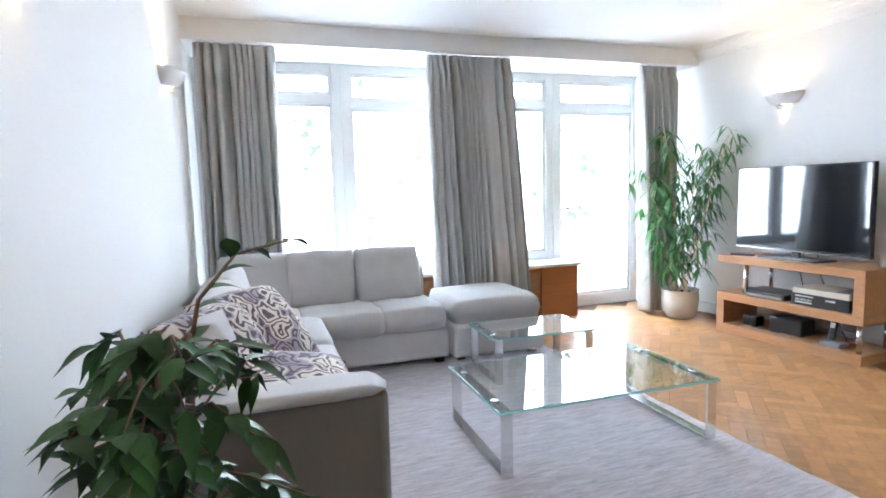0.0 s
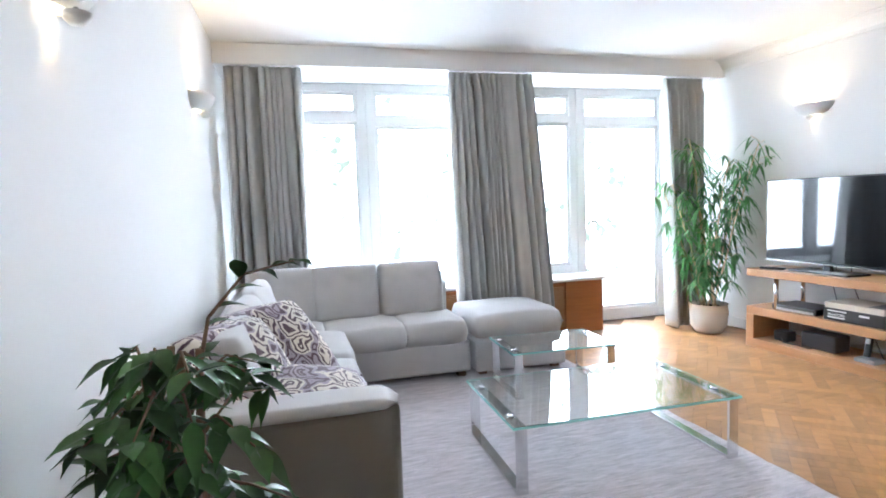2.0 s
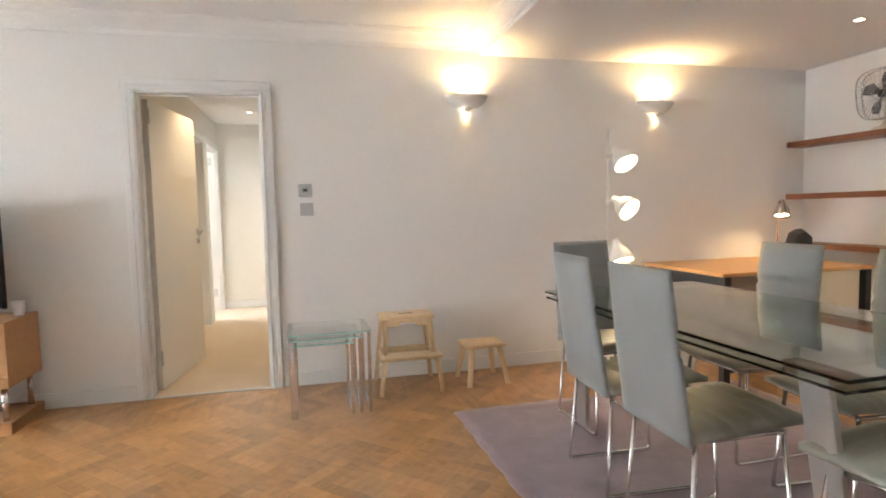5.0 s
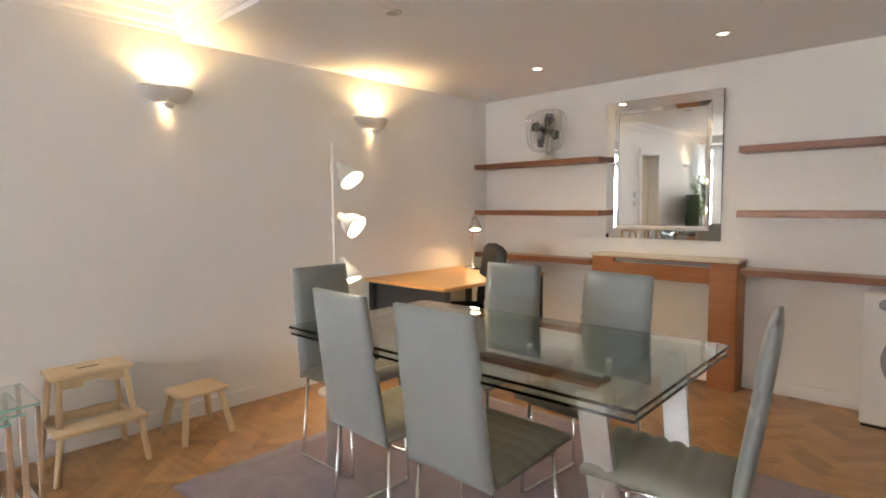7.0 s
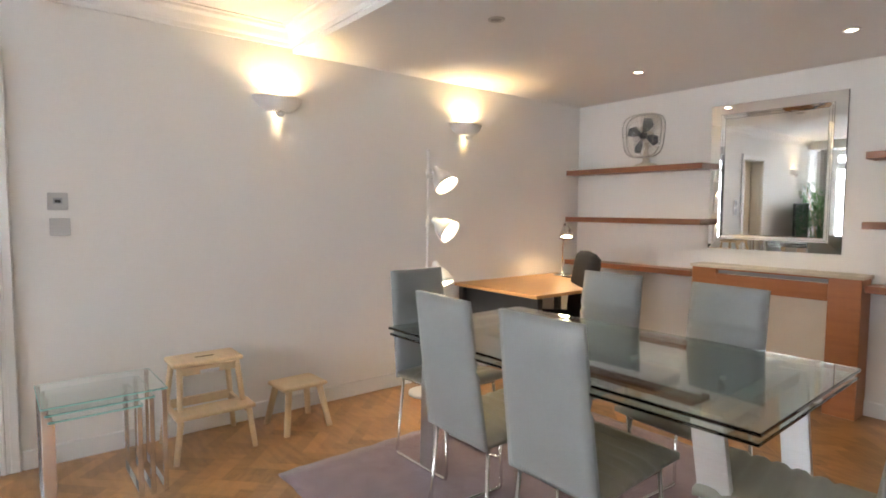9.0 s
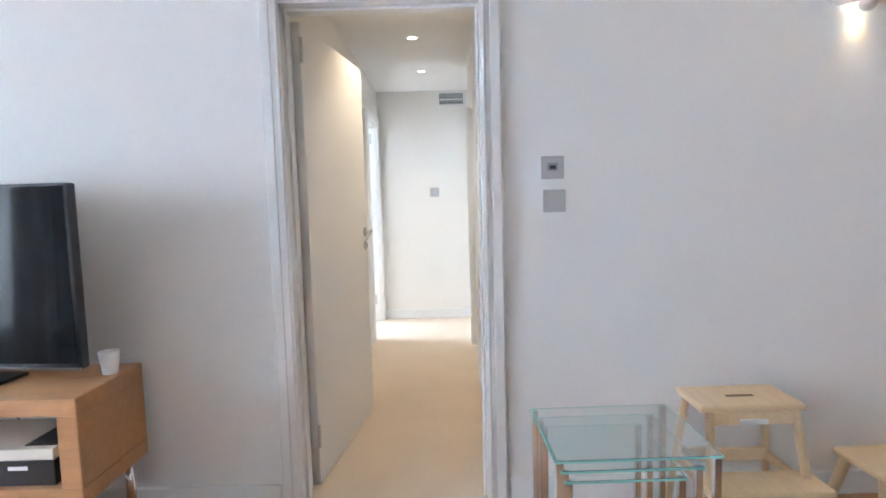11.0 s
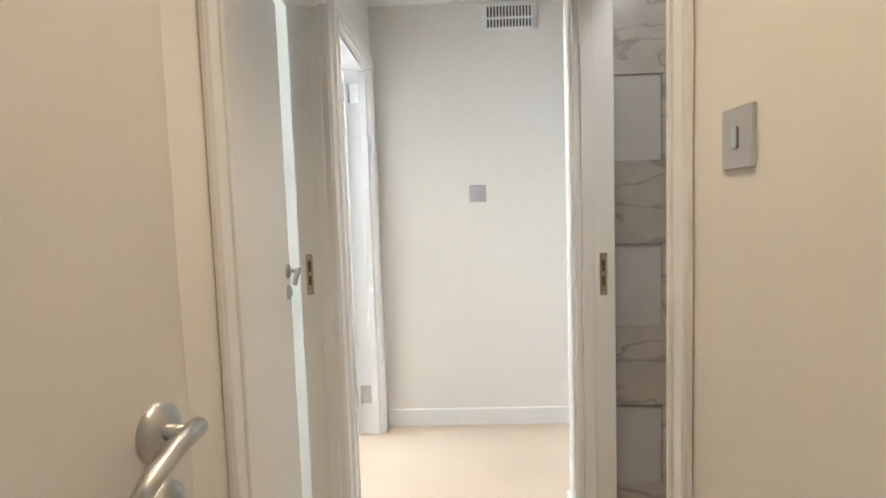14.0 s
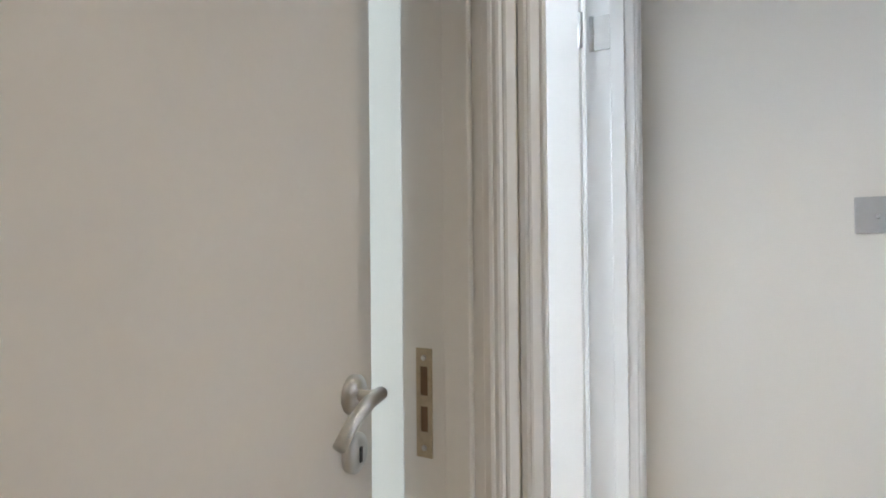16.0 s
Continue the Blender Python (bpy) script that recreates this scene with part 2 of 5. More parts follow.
def garden_material():
    m = bpy.data.materials.new("bright_garden")
    m.use_nodes = True
    n, l = m.node_tree.nodes, m.node_tree.links
    n.remove(n["Principled BSDF"])
    e, tc, a, b, mix, ramp = (n.new("ShaderNode" + k) for k in ("Emission", "TexCoord", "TexNoise", "TexNoise", "Mix", "MapRange"))
    a.inputs["Scale"].default_value, b.inputs["Scale"].default_value = 1.1, 7
    a.inputs["Detail"].default_value = b.inputs["Detail"].default_value = 6
    l.new(tc.outputs["Object"], a.inputs["Vector"])
    l.new(tc.outputs["Object"], b.inputs["Vector"])
    mu = n.new("ShaderNodeMath")
    mu.operation = "MULTIPLY"
    l.new(a.outputs["Fac"], mu.inputs[0])
    l.new(b.outputs["Fac"], mu.inputs[1])
    ramp.inputs["From Min"].default_value, ramp.inputs["From Max"].default_value = 0.24, 0.36
    l.new(mu.outputs[0], ramp.inputs[0])
    mix.data_type = "RGBA"
    mix.inputs[6].default_value, mix.inputs[7].default_value = (0.93, 0.98, 1.05, 1), (0.0185, 0.0215, 0.0175, 1)
    l.new(ramp.outputs[0], mix.inputs["Factor"])
    l.new(mix.outputs[2], e.inputs["Color"])
    e.inputs["Strength"].default_value = GARDEN_GLOW
    l.new(e.outputs[0], n["Material Output"].inputs[0])
    return m


# ---- building blocks ----
def finish(name, bm, material, parent=None, m=None, smooth=False):
    bmesh.ops.recalc_face_normals(bm, faces=bm.faces)
    me = bpy.data.meshes.new(name)
    bm.to_mesh(me)
    bm.free()
    me.materials.append(material)
    if smooth:
        for f in me.polygons:
            f.use_smooth = True
    ob = new(name, me)
    if parent:
        ob.parent = parent
    if m:
        ob.matrix_basis = m
    return ob


def add_box(bm, a, b, bevel=0.0, seg=2, m=None):
    t = Matrix.LocRotScale([(p + q) / 2 for p, q in zip(a, b)], None, [abs(q - p) for p, q in zip(a, b)])
    made = bmesh.ops.create_cube(bm, size=1, matrix=(m @ t) if m else t)
    if bevel:
        edges = list({e for v in made["verts"] for e in v.link_edges})
        bmesh.ops.bevel(bm, geom=edges, offset=bevel, segments=seg, affect="EDGES", profile=0.5)


def block(name, a, b, material, parent=None, bevel=0.0, m=None, seg=2):
    bm = bmesh.new()
    add_box(bm, a, b, bevel, seg)
    return finish(name, bm, material, parent, m, smooth=False)


def add_tube(bm, pts, radius, sides=10, radii=None):
    pts = [Vector(p) for p in pts]
    rings = []
    for i, p in enumerate(pts):
        d = (pts[min(i + 1, len(pts) - 1)] - pts[max(i - 1, 0)]).normalized()
        x = d.orthogonal().normalized() if not rings else (px - d * px.dot(d)).normalized()
        px, y = x, d.cross(x)
        r = radii[i] if radii else radius
        rings.append([bm.verts.new(p + (x * math.cos(k * math.tau / sides) + y * math.sin(k * math.tau / sides)) * r) for k in range(sides)])
    for a, b in zip(rings, rings[1:]):
        for k in range(sides):
            bm.faces.new((a[k], a[(k + 1) % sides], b[(k + 1) % sides], b[k]))
    bm.faces.new(rings[0])
    bm.faces.new(rings[-1])


def tube(name, pts, radius, material, parent=None, sides=10, radii=None, m=None):
    bm = bmesh.new()
    add_tube(bm, pts, radius, sides, radii)
    return finish(name, bm, material, parent, m, smooth=True)


def lathe(name, profile, material, parent=None, sides=32, m=None, arc=math.tau):
    bm = bmesh.new()
    full = arc > 6.2
    rings = []
    for r, z in profile:
        rings.append([bm.verts.new((r * math.cos(arc * k / sides), r * math.sin(arc * k / sides), z)) for k in range(sides if full else sides + 1)])
    for a, b in zip(rings, rings[1:]):
        for k in range(sides):
            j = (k + 1) % len(a)
            bm.faces.new((a[k], a[j], b[j], b[k]))
    bmesh.ops.remove_doubles(bm, verts=bm.verts, dist=1e-5)
    return finish(name, bm, material, parent, m, smooth=True)


def cushion(name, w, d, h, material, parent=None, m=None, puff=0.5, n=14, crease=0.0):
    """A stuffed cushion, w x d, h thick in its middle, thin at the seams, resting on z = 0."""
    bm = bmesh.new()
    grid = {}
    for side in (1, -1):
        for i in range(n + 1):
            for j in range(n + 1):
                x, y = 2 * i / n - 1, 2 * j / n - 1
                e = (max(0.0, 1 - abs(x) ** 3.2) * max(0.0, 1 - abs(y) ** 3.2)) ** puff
                z = side * e * h / 2 + crease * noise.noise(Vector((x * 2.2 + w, y * 2.2, side)))* e
                sq = 1 - 0.05 * (1 - e) * (abs(x * y))
                if side == -1 and (i in (0, n) or j in (0, n)):
                    grid[side, i, j] = grid[1, i, j]
                else:
                    grid[side, i, j] = bm.verts.new((x * w / 2 * sq, y * d / 2 * sq, h / 2 + z))
        for i in range(n):
            for j in range(n):
                bm.faces.new([grid[side, i + a, j + b] for a, b in ((0, 0), (1, 0), (1, 1), (0, 1))])
    return finish(name, bm, material, parent, m, smooth=True)


def thing(name, m, label, category, group=""):
    ob = new(name)
    ob.matrix_basis = m
    ob.empty_display_size = 0.1
    return tagged(ob, label, category, group)


def setting(ob, label=""):
    return tagged(ob, label, kind="structure")


# ---- structure: living room ----
XW = 4.04                                   # face of the long wall with the hall door
TILT = -4.5                                 # the window side stands slightly askew to that wall
WIN = pose(-0.33, 4.95, 0, 0, 0, TILT)      # curtain line, from the left wall
YM = -3.06                                  # face of the mirror wall
HIGH, LOW = 2.46, 2.32
HR, HL, HE, HC = 1.315, 2.20, 7.635, 2.35     # hall: right and left walls, end, ceiling
DA, DB = 1.398, 2.155                        # hall doorway

setting(block("floor", (-1.6, YM - 0.1, -0.12), (XW + 0.06, 5.9, -0.004), DARKF))
setting(block("wall_long_north", (XW, DB + 0.03, 0), (XW + 0.14, 5.9, 2.7), WALL))
setting(block("wall_long_south", (XW, YM - 0.15, 0), (XW + 0.14, DA - 0.03, 2.7), WALL))
setting(block("wall_over_door", (XW, DA - 0.03, 2.03), (XW + 0.14, DB + 0.03, 2.7), WALL))
setting(block("wall_mirror_side", (-1.6, YM - 0.15, 0), (XW, YM, 2.7), WALL))
setting(block("wall_west", (-0.20, -8.6, 0), (-0.03, 1.2, 2.7), WALL, m=WIN))
setting(block("ceiling_living", (-1.6, -0.15, HIGH), (XW, 4.9, HIGH + 0.1), CEIL))
setting(block("ceiling_dining", (-1.6, YM, LOW), (XW, -0.15, LOW + 0.25), CEIL))
setting(block("beam_over_windows", (-0.03, -0.06, 2.31), (4.55, 0.75, 2.62), CEIL, m=WIN))


def cornice(name, a, b, inward):
    """A coved and stepped plaster moulding from a to b."""
    prof = [(0, -0.11), (0.012, -0.11), (0.016, -0.085), (0.03, -0.07), (0.05, -0.035), (0.075, -0.02), (0.082, -0.006), (0.11, -0.006), (0.11, 0)]
    bm = bmesh.new()
    rows = []
    for p in (a, b):
        rows.append([bm.verts.new(Vector(p) + Vector(inward) * d + Vector((0, 0, z))) for d, z in prof])
    for k in range(len(prof) - 1):
        bm.faces.new((rows[0][k], rows[0][k + 1], rows[1][k + 1], rows[1][k]))
    return setting(finish(name, bm, CEIL))


cornice("trim_cornice_long", (XW - 0.001, -0.15, HIGH), (XW - 0.001, 4.7, HIGH), (-1, 0, 0))
cornice("trim_cornice_dining", (-0.9, -0.149, HIGH), (XW, -0.149, HIGH), (0, 1, 0))
for nm, a, b in (("baseboard_long_north", (XW - 0.018, DB + 0.09, 0), (XW - 0.001, 4.75, 0.10)),
                 ("baseboard_long_south", (XW - 0.018, YM + 0.001, 0), (XW - 0.001, DA - 0.09, 0.10)),
                 ("baseboard_mirror_side", (-0.9, YM + 0.001, 0), (XW - 0.02, YM + 0.018, 0.10))):
    setting(block(nm, a, b, GLOSS, bevel=0.005))
setting(block("baseboard_west", (-0.029, -8.0, 0), (-0.012, 0.5, 0.10), GLOSS, bevel=0.005, m=WIN))


def architrave(name, lo, hi, top, face, out, axis):
    """Moulded door surround on the face of a wall; axis: the wall runs along it."""
    bm = bmesh.new()
    w = 0.082
    for step, (i0, i1, d) in enumerate(((0, w, 0.014), (0.008, 0.022, 0.022), (0.04, w - 0.004, 0.019))):
        for a, b, z0, z1 in ((lo - i1, lo - i0, 0, top + i0), (hi + i0, hi + i1, 0, top + i0), (lo - i1, hi + i1, top + i0, top + i1)):
            f0, f1 = sorted((face, face + out * d))
            if axis == "y":
                add_box(bm, (f0, a, z0), (f1, b, z1), 0.003, 1)
            else:
                add_box(bm, (a, f0, z0), (b, f1, z1), 0.003, 1)
    return setting(finish(name, bm, GLOSS))


def lining(name, lo, hi, top, f0, f1, axis, stop=0.0):
    """Door frame lining through a wall's thickness, with a stop bead."""
    bm = bmesh.new()
    for a, b, z0, z1 in ((lo - 0.029, lo, 0, top), (hi, hi + 0.029, 0, top), (lo - 0.029, hi + 0.029, top, top + 0.029)):
        add_box(bm, *(((f0, a, z0), (f1, b, z1)) if axis == "y" else ((a, f0, z0), (b, f1, z1))), bevel=0.002, seg=1)
    if stop:
        for a, b, z0, z1 in ((lo, lo + 0.012, 0, top - 0.012), (hi - 0.012, hi, 0, top - 0.012), (lo, hi, top - 0.012, top)):
            add_box(bm, *(((stop - 0.02, a, z0), (stop + 0.02, b, z1)) if axis == "y" else ((a, stop - 0.02, z0), (b, stop + 0.02, z1))), bevel=0.002, seg=1)
    return setting(finish(name, bm, GLOSS))


architrave("trim_hall_door_room_side", DA, DB, 2.0, XW - 0.001, -1, "y")
lining("door_frame_hall", DA, DB, 2.0, XW - 0.006, XW + 0.146, "y", stop=XW + 0.06)
setting(block("threshold_strip", (XW - 0.01, DA, -0.004), (XW + 0.03, DB, 0.006), STEEL, bevel=0.002))

# windows in the recess
WV = 0.52
bm = bmesh.new()
for a, b, z0, z1 in ((-0.03, 0.42, 0, 2.31), (4.17, 4.6, 0, 2.31), (0.42, 3.25, 0, 0.52)):
    add_box(bm, (a, WV - 0.02, z0), (b, WV + 0.22, z1))
setting(finish("wall_windows", bm, WALL, m=WIN))


def window_unit(name, u0, u1, z0, z1, ft, transom, mid=None, foot=0.07):
    bm = bmesh.new()
    add_box(bm, (u0, WV, z0), (u0 + ft, WV + 0.07, z1), 0.004, 1)
    add_box(bm, (u1 - ft, WV, z0), (u1, WV + 0.07, z1), 0.004, 1)
    add_box(bm, (u0 + ft, WV, z1 - 0.07), (u1 - ft, WV + 0.07, z1), 0.004, 1)
    add_box(bm, (u0 + ft, WV, z0), (u1 - ft, WV + 0.07, z0 + foot), 0.004, 1)
    add_box(bm, (u0 + ft, WV - 0.004, transom - 0.035), (u1 - ft, WV + 0.066, transom + 0.035), 0.004, 1)
    # sash edges a step back
    for za, zb in ((z0 + foot, transom - 0.035), (transom + 0.035, z1 - 0.07)):
        for a, b, c, d in ((u0 + ft, u0 + ft + 0.03, za, zb), (u1 - ft - 0.03, u1 - ft, za, zb), (u0 + ft, u1 - ft, za, za + 0.03), (u0 + ft, u1 - ft, zb - 0.03, zb)):
            add_box(bm, (a, WV + 0.015, c), (b, WV + 0.055, d), 0.003, 1)
    ob = setting(finish(name, bm, GLOSS, m=WIN))
    for za, zb in ((z0 + foot + 0.02, transom - 0.045), (transom + 0.045, z1 - 0.08)):
        p = block("pane", (u0 + ft + 0.02, WV + 0.03, za), (u1 - ft - 0.02, WV + 0.036, zb), PANE, parent=ob)
        p.visible_shadow = False
    return ob


window_unit("window_1", 0.42, 1.135, 0.52, 2.31, 0.075, 2.018)
window_unit("window_2", 1.137, 2.40, 0.52, 2.31, 0.075, 1.98)
window_unit("window_3", 2.402, 3.18, 0.52, 2.31, 0.075, 2.012)
glazed = window_unit("door_glazed_balcony", 3.182, 4.17, 0.0, 2.31, 0.075, 1.987, foot=0.12)
for z in (0.35, 1.1, 1.81):
    tube("hinge", [(4.05, WV - 0.008, z - 0.05), (4.05, WV - 0.008, z + 0.05)], 0.008, STEEL, parent=glazed)
block("lever", (3.30, WV - 0.05, 1.0), (3.40, WV - 0.035, 1.02), STEEL, parent=glazed, bevel=0.005)
setting(block("window_sill", (0.0, 0.14, 0.486), (3.27, WV - 0.001, 0.515), GLOSS, bevel=0.006, m=WIN))

backdrop = bmesh.new()
add_box(backdrop, (-9, 4.2, -2.5), (14, 4.25, 7))
setting(finish("backdrop_garden", backdrop, garden_material(), m=WIN))
setting(block("balcony_ground", (-6, 0.75, -0.25), (11, 4.2, -0.05), mat("pale_paving", (0.45, 0.44, 0.42), 0.8), m=WIN))


# ---- structure: hall and side rooms ----
setting(block("floor_hall", (XW + 0.03, 0.95, -0.1), (HE, 4.4, 0.004), CARPET))
setting(block("ceiling_hall", (XW + 0.14, -0.6, HC), (HE + 0.2, 4.5, HC + 0.1), CEIL))
setting(block("wall_hall_end", (HE, -0.6, 0), (HE + 0.14, 4.5, HC), CREAM))
BA, BB = 5.60, 6.49       # bathroom doorway
TA, TB = 6.83, 7.53       # closed door beside the end wall
CA, CB = 5.66, 6.55       # second door on the other side
RA, RB = 6.76, 7.52       # bright room
DT = 1.99
HR2 = 1.06                # the hall widens past the bathroom
bm = bmesh.new()
for a, b, z0, z1 in ((XW + 0.14, BA - 0.03, 0, HC), (BB + 0.03, 6.70, 0, HC), (BA - 0.03, BB + 0.03, DT + 0.03, HC)):
    add_box(bm, (a, HR - 0.12, z0), (b, HR, z1))
for a, b, z0, z1 in ((6.701, TA - 0.03, 0, HC), (TB + 0.03, HE, 0, HC), (TA - 0.03, TB + 0.03, DT + 0.03, HC)):
    add_box(bm, (a, HR2 - 0.12, z0), (b, HR2, z1))
add_box(bm, (6.701, HR2 - 0.001, 0), (6.712, HR, HC))
setting(finish("wall_hall_right", bm, CREAM))
bm = bmesh.new()
for a, b, z0, z1 in ((XW + 0.14, CA - 0.03, 0, HC), (CB + 0.03, RA - 0.03, 0, HC), (RB + 0.03, HE, 0, HC), (CA - 0.03, CB + 0.03, DT + 0.03, HC), (RA - 0.03, RB + 0.03, DT + 0.03, HC)):
    add_box(bm, (a, HL, z0), (b, HL + 0.12, z1))
setting(finish("wall_hall_left", bm, CREAM))
for nm, a, b, face, out in (("bath", BA, BB, HR, 1), ("end_room", TA, TB, HR2, 1), ("second_room", CA, CB, HL, -1), ("bright_room", RA, RB, HL, -1)):
    architrave("trim_door_" + nm, a, b, DT, face + out * 0.001, out, "x")
    f0, f1 = sorted((face + out * 0.005, face - out * 0.126))
    lining("door_frame_" + nm, a, b, DT, f0, f1, "x", stop=(f0 + f1) / 2 + out * 0.030)
bm = bmesh.new()
for a, b in ((XW + 0.16, BA - 0.08), (BB + 0.08, 6.71)):
    add_box(bm, (a, HR, 0), (b, HR + 0.016, 0.10), 0.004, 1)
for a, b in ((XW + 0.16, CA - 0.08), (CB + 0.08, RA - 0.08)):
    add_box(bm, (a, HL - 0.016, 0), (b, HL, 0.10), 0.004, 1)
add_box(bm, (HE - 0.016, HR2 + 0.017, 0), (HE, HL - 0.017, 0.10), 0.004, 1)
setting(finish("baseboard_hall", bm, GLOSS))
# side rooms, closed
setting(block("wall_side_rooms_back", (XW + 0.14, 4.4, 0), (6.3, 4.5, HC), WALL))
setting(block("wall_bright_room_west", (6.64, HL + 0.12, 0), (6.70, 4.4, HC), WALL))
bm = bmesh.new()
for a, b, z0, z1 in ((6.3, 6.85, 0, HC), (7.55, HE, 0, HC), (6.85, 7.55, 0, 0.8), (6.85, 7.55, 2.2, HC)):
    add_box(bm, (a, 4.4, z0), (b, 4.5, z1))
setting(finish("wall_bright_room_back", bm, WALL))
setting(block("wall_bath_back", (XW + 0.14, -0.6, 0), (HE, -0.5, HC), WALL))
setting(block("floor_bath", (XW + 0.14, -0.6, -0.1), (HE, 1.0, 0.0), mat("pale_stone_floor", (0.5, 0.49, 0.47), 0.4)))
setting(block("wall_bath_west", (5.2, -0.5, 0), (5.3, HR - 0.12, HC), WALL))
bath = setting(block("wall_bath_tiled", (6.60, -0.5, 0), (6.70, HR - 0.121, HC), mat("tile_grout", (0.44, 0.43, 0.42), 0.8)))
setting(block("wall_bath_inner", (5.9, 0.60, 0), (6.6, 0.68, HC), MARBLE))

# daylight of the bright room; unseen fill lights for the second room and the bath
lamp("daylight_bright_room", "AREA", (7.2, 4.38, 1.5), 25, (0.93, 0.97, 1.0), aim=(7.2, 2.0, 1.3), size=(0.8, 1.4))
# fill added in front of the closed wall, brightens the gap of the ajar door
lamp("fill_second_room", "AREA", (5.2, 4.38, 1.5), 40, (0.95, 1.0, 0.95), aim=(5.4, 2.0, 1.3), size=(0.8, 1.4))
# unseen fill under the ceiling, added to light the marble
lamp("bath_fill", "AREA", (5.7, 0.95, 2.33), 5, (1, 0.92, 0.82), aim=(5.75, 0.95, 0), size=(0.3, 0.3))


# ---- doors ----
def lever_set(parent, x, y, z, side):
    """Lever on a round rose over a round key plate; side: the way the leaf's face looks."""
    for dz, r in ((0, 0.026), (-0.075, 0.026)):
        lathe("rose" if dz == 0 else "key_plate", [(0, 0.012), (r * 0.62, 0.012), (r * 0.7, 0.010), (r, 0.007), (r, 0.0)], STEEL, parent, 28, pose(x, y, z + dz, -90 * side, 0, 0))
    block("keyhole", (x - 0.003, y + side * 0.0125, z - 0.086), (x + 0.003, y + side * 0.0135, z - 0.066), BLACKP, parent)
    pts = [(x, y, z), (x, y + side * 0.03, z), (x + 0.004, y + side * 0.04, z + 0.004), (x - 0.03, y + side * 0.044, z + 0.002), (x - 0.065, y + side * 0.044, z - 0.012), (x - 0.095, y + side * 0.044, z - 0.034)]
    tube("lever", pts, 0.009, STEEL, parent, 12, [0.008, 0.008, 0.009, 0.009, 0.0085, 0.008])


def door_leaf(m, length, label, side=-1, handle=1.04):
    d = thing("door", m, label, "door")
    block("leaf", (0, -0.02, 0.01), (length, 0.02, DT - 0.005), DOORP, d, bevel=0.003)
    lever_set(d, length - 0.05, side * 0.02, handle, side)
    block("latch_plate", (length, -0.011, handle - 0.08), (length + 0.0015, 0.011, handle + 0.08), BRASSY, d)
    for z in (0.23, DT - 0.12):
        tube("hinge", [(-0.004, side * 0.024, z - 0.05), (-0.004, side * 0.024, z + 0.05)], 0.007, STEEL, d)
    return d


door_leaf(pose(XW + 0.157, 2.14, 0, 0, 0, -8.1), 0.88, "open white flush door with a satin steel lever handle", handle=1.072)
door_leaf(pose(CA + 0.005, HL + 0.078, 0, 0, 0, 6.2), 0.85, "white flush door standing ajar with satin lever", handle=1.05)
door_leaf(pose(RB - 0.03, HL + 0.13, 0, 0, 0, 96), 0.72, "white door opened wide into a bright room", side=1)
d = thing("door", pose(TA + 0.006, HR2 - 0.03, 0), "closed white door beside the hall end wall", "door")
block("leaf", (0, -0.02, 0.01), (TB - TA - 0.012, 0.02, DT - 0.005), DOORP, d, bevel=0.003)
for z in (0.23, DT - 0.12):
    tube("hinge", [(0.0, 0.03, z - 0.05), (0.0, 0.03, z + 0.05)], 0.007, STEEL, d)


def strike(m, label):
    s = thing("strike_plate", m, label, "strike plate")
    bm = bmesh.new()
    for a, b in (((-0.0125, 0, -0.075), (-0.006, 0.002, 0.075)), ((0.006, 0, -0.075), (0.0125, 0.002, 0.075)), ((-0.006, 0, -0.075), (0.006, 0.002, -0.04)), ((-0.006, 0, -0.005), (0.006, 0.002, 0.01)), ((-0.006, 0, 0.05), (0.006, 0.002, 0.075))):
        add_box(bm, a, b)
    finish("plate", bm, BRASSY, s)
    block("recess", (-0.0058, 0.0002, -0.04), (0.0058, 0.001, 0.05), BARK, s)
    tube("screw_head", [(0, 0.002, 0.062), (0, 0.003, 0.062)], 0.004, STEEL, s)
    tube("screw_head", [(0, 0.002, -0.062), (0, 0.003, -0.062)], 0.004, STEEL, s)


strike(pose(CB - 0.0005, HL + 0.088, 1.026, 0, 0, 90), "worn metal strike plate on the white door jamb")
strike(pose(BB - 0.0005, HR - 0.085, 1.005, 0, 0, 90), "metal strike plate on the bathroom door jamb")
for z in (0.23, 1.87):
    h = thing("door_hinge", pose(RB - 0.004, HL + 0.07, z), "steel butt hinge on the white door frame", "hinge", "hinges of the bright room")
    block("hinge_leaf", (-0.001, -0.03, -0.05), (0.003, 0.03, 0.05), STEEL, h, bevel=0.001)
    tube("knuckle", [(-0.004, 0.034, -0.05), (-0.004, 0.034, 0.05)], 0.006, STEEL, h)


def wall_plate(m, label, kind, w=0.088):
    """A metal plate on a wall that it looks away from along -y."""
    p = thing("wall_plate", m, label, kind)
    block("plate", (-w / 2, -0.007, -w / 2), (w / 2, 0, w / 2), PLATE, p, bevel=0.002)
    return p


t = wall_plate(pose(XW, 1.122, 1.358, 0, 0, -90), "grey metal thermostat plate on the white wall", "thermostat")
block("display", (-0.02, -0.009, -0.012), (0.02, -0.007, 0.018), GREYP, t, bevel=0.002)
block("dark_window", (-0.012, -0.0105, -0.006), (0.012, -0.009, 0.008), BLACKP, t)
wall_plate(pose(XW, 1.116, 1.228, 0, 0, -90), "blank brushed metal plate on the white wall", "blank plate")
for x, z in ((4.31, 1.375), (5.36, 1.35)):
    t = wall_plate(pose(x, HR, z, 0, 0, 180), "satin metal light switch on the hall wall", "light switch")
    block("rocker", (-0.008, -0.011, -0.016), (0.008, -0.007, 0.016), STEEL, t, bevel=0.002)
t = wall_plate(pose(HE, 1.63, 1.320, 0, 0, -90), "satin metal light switch on the end wall", "light switch", 0.092)
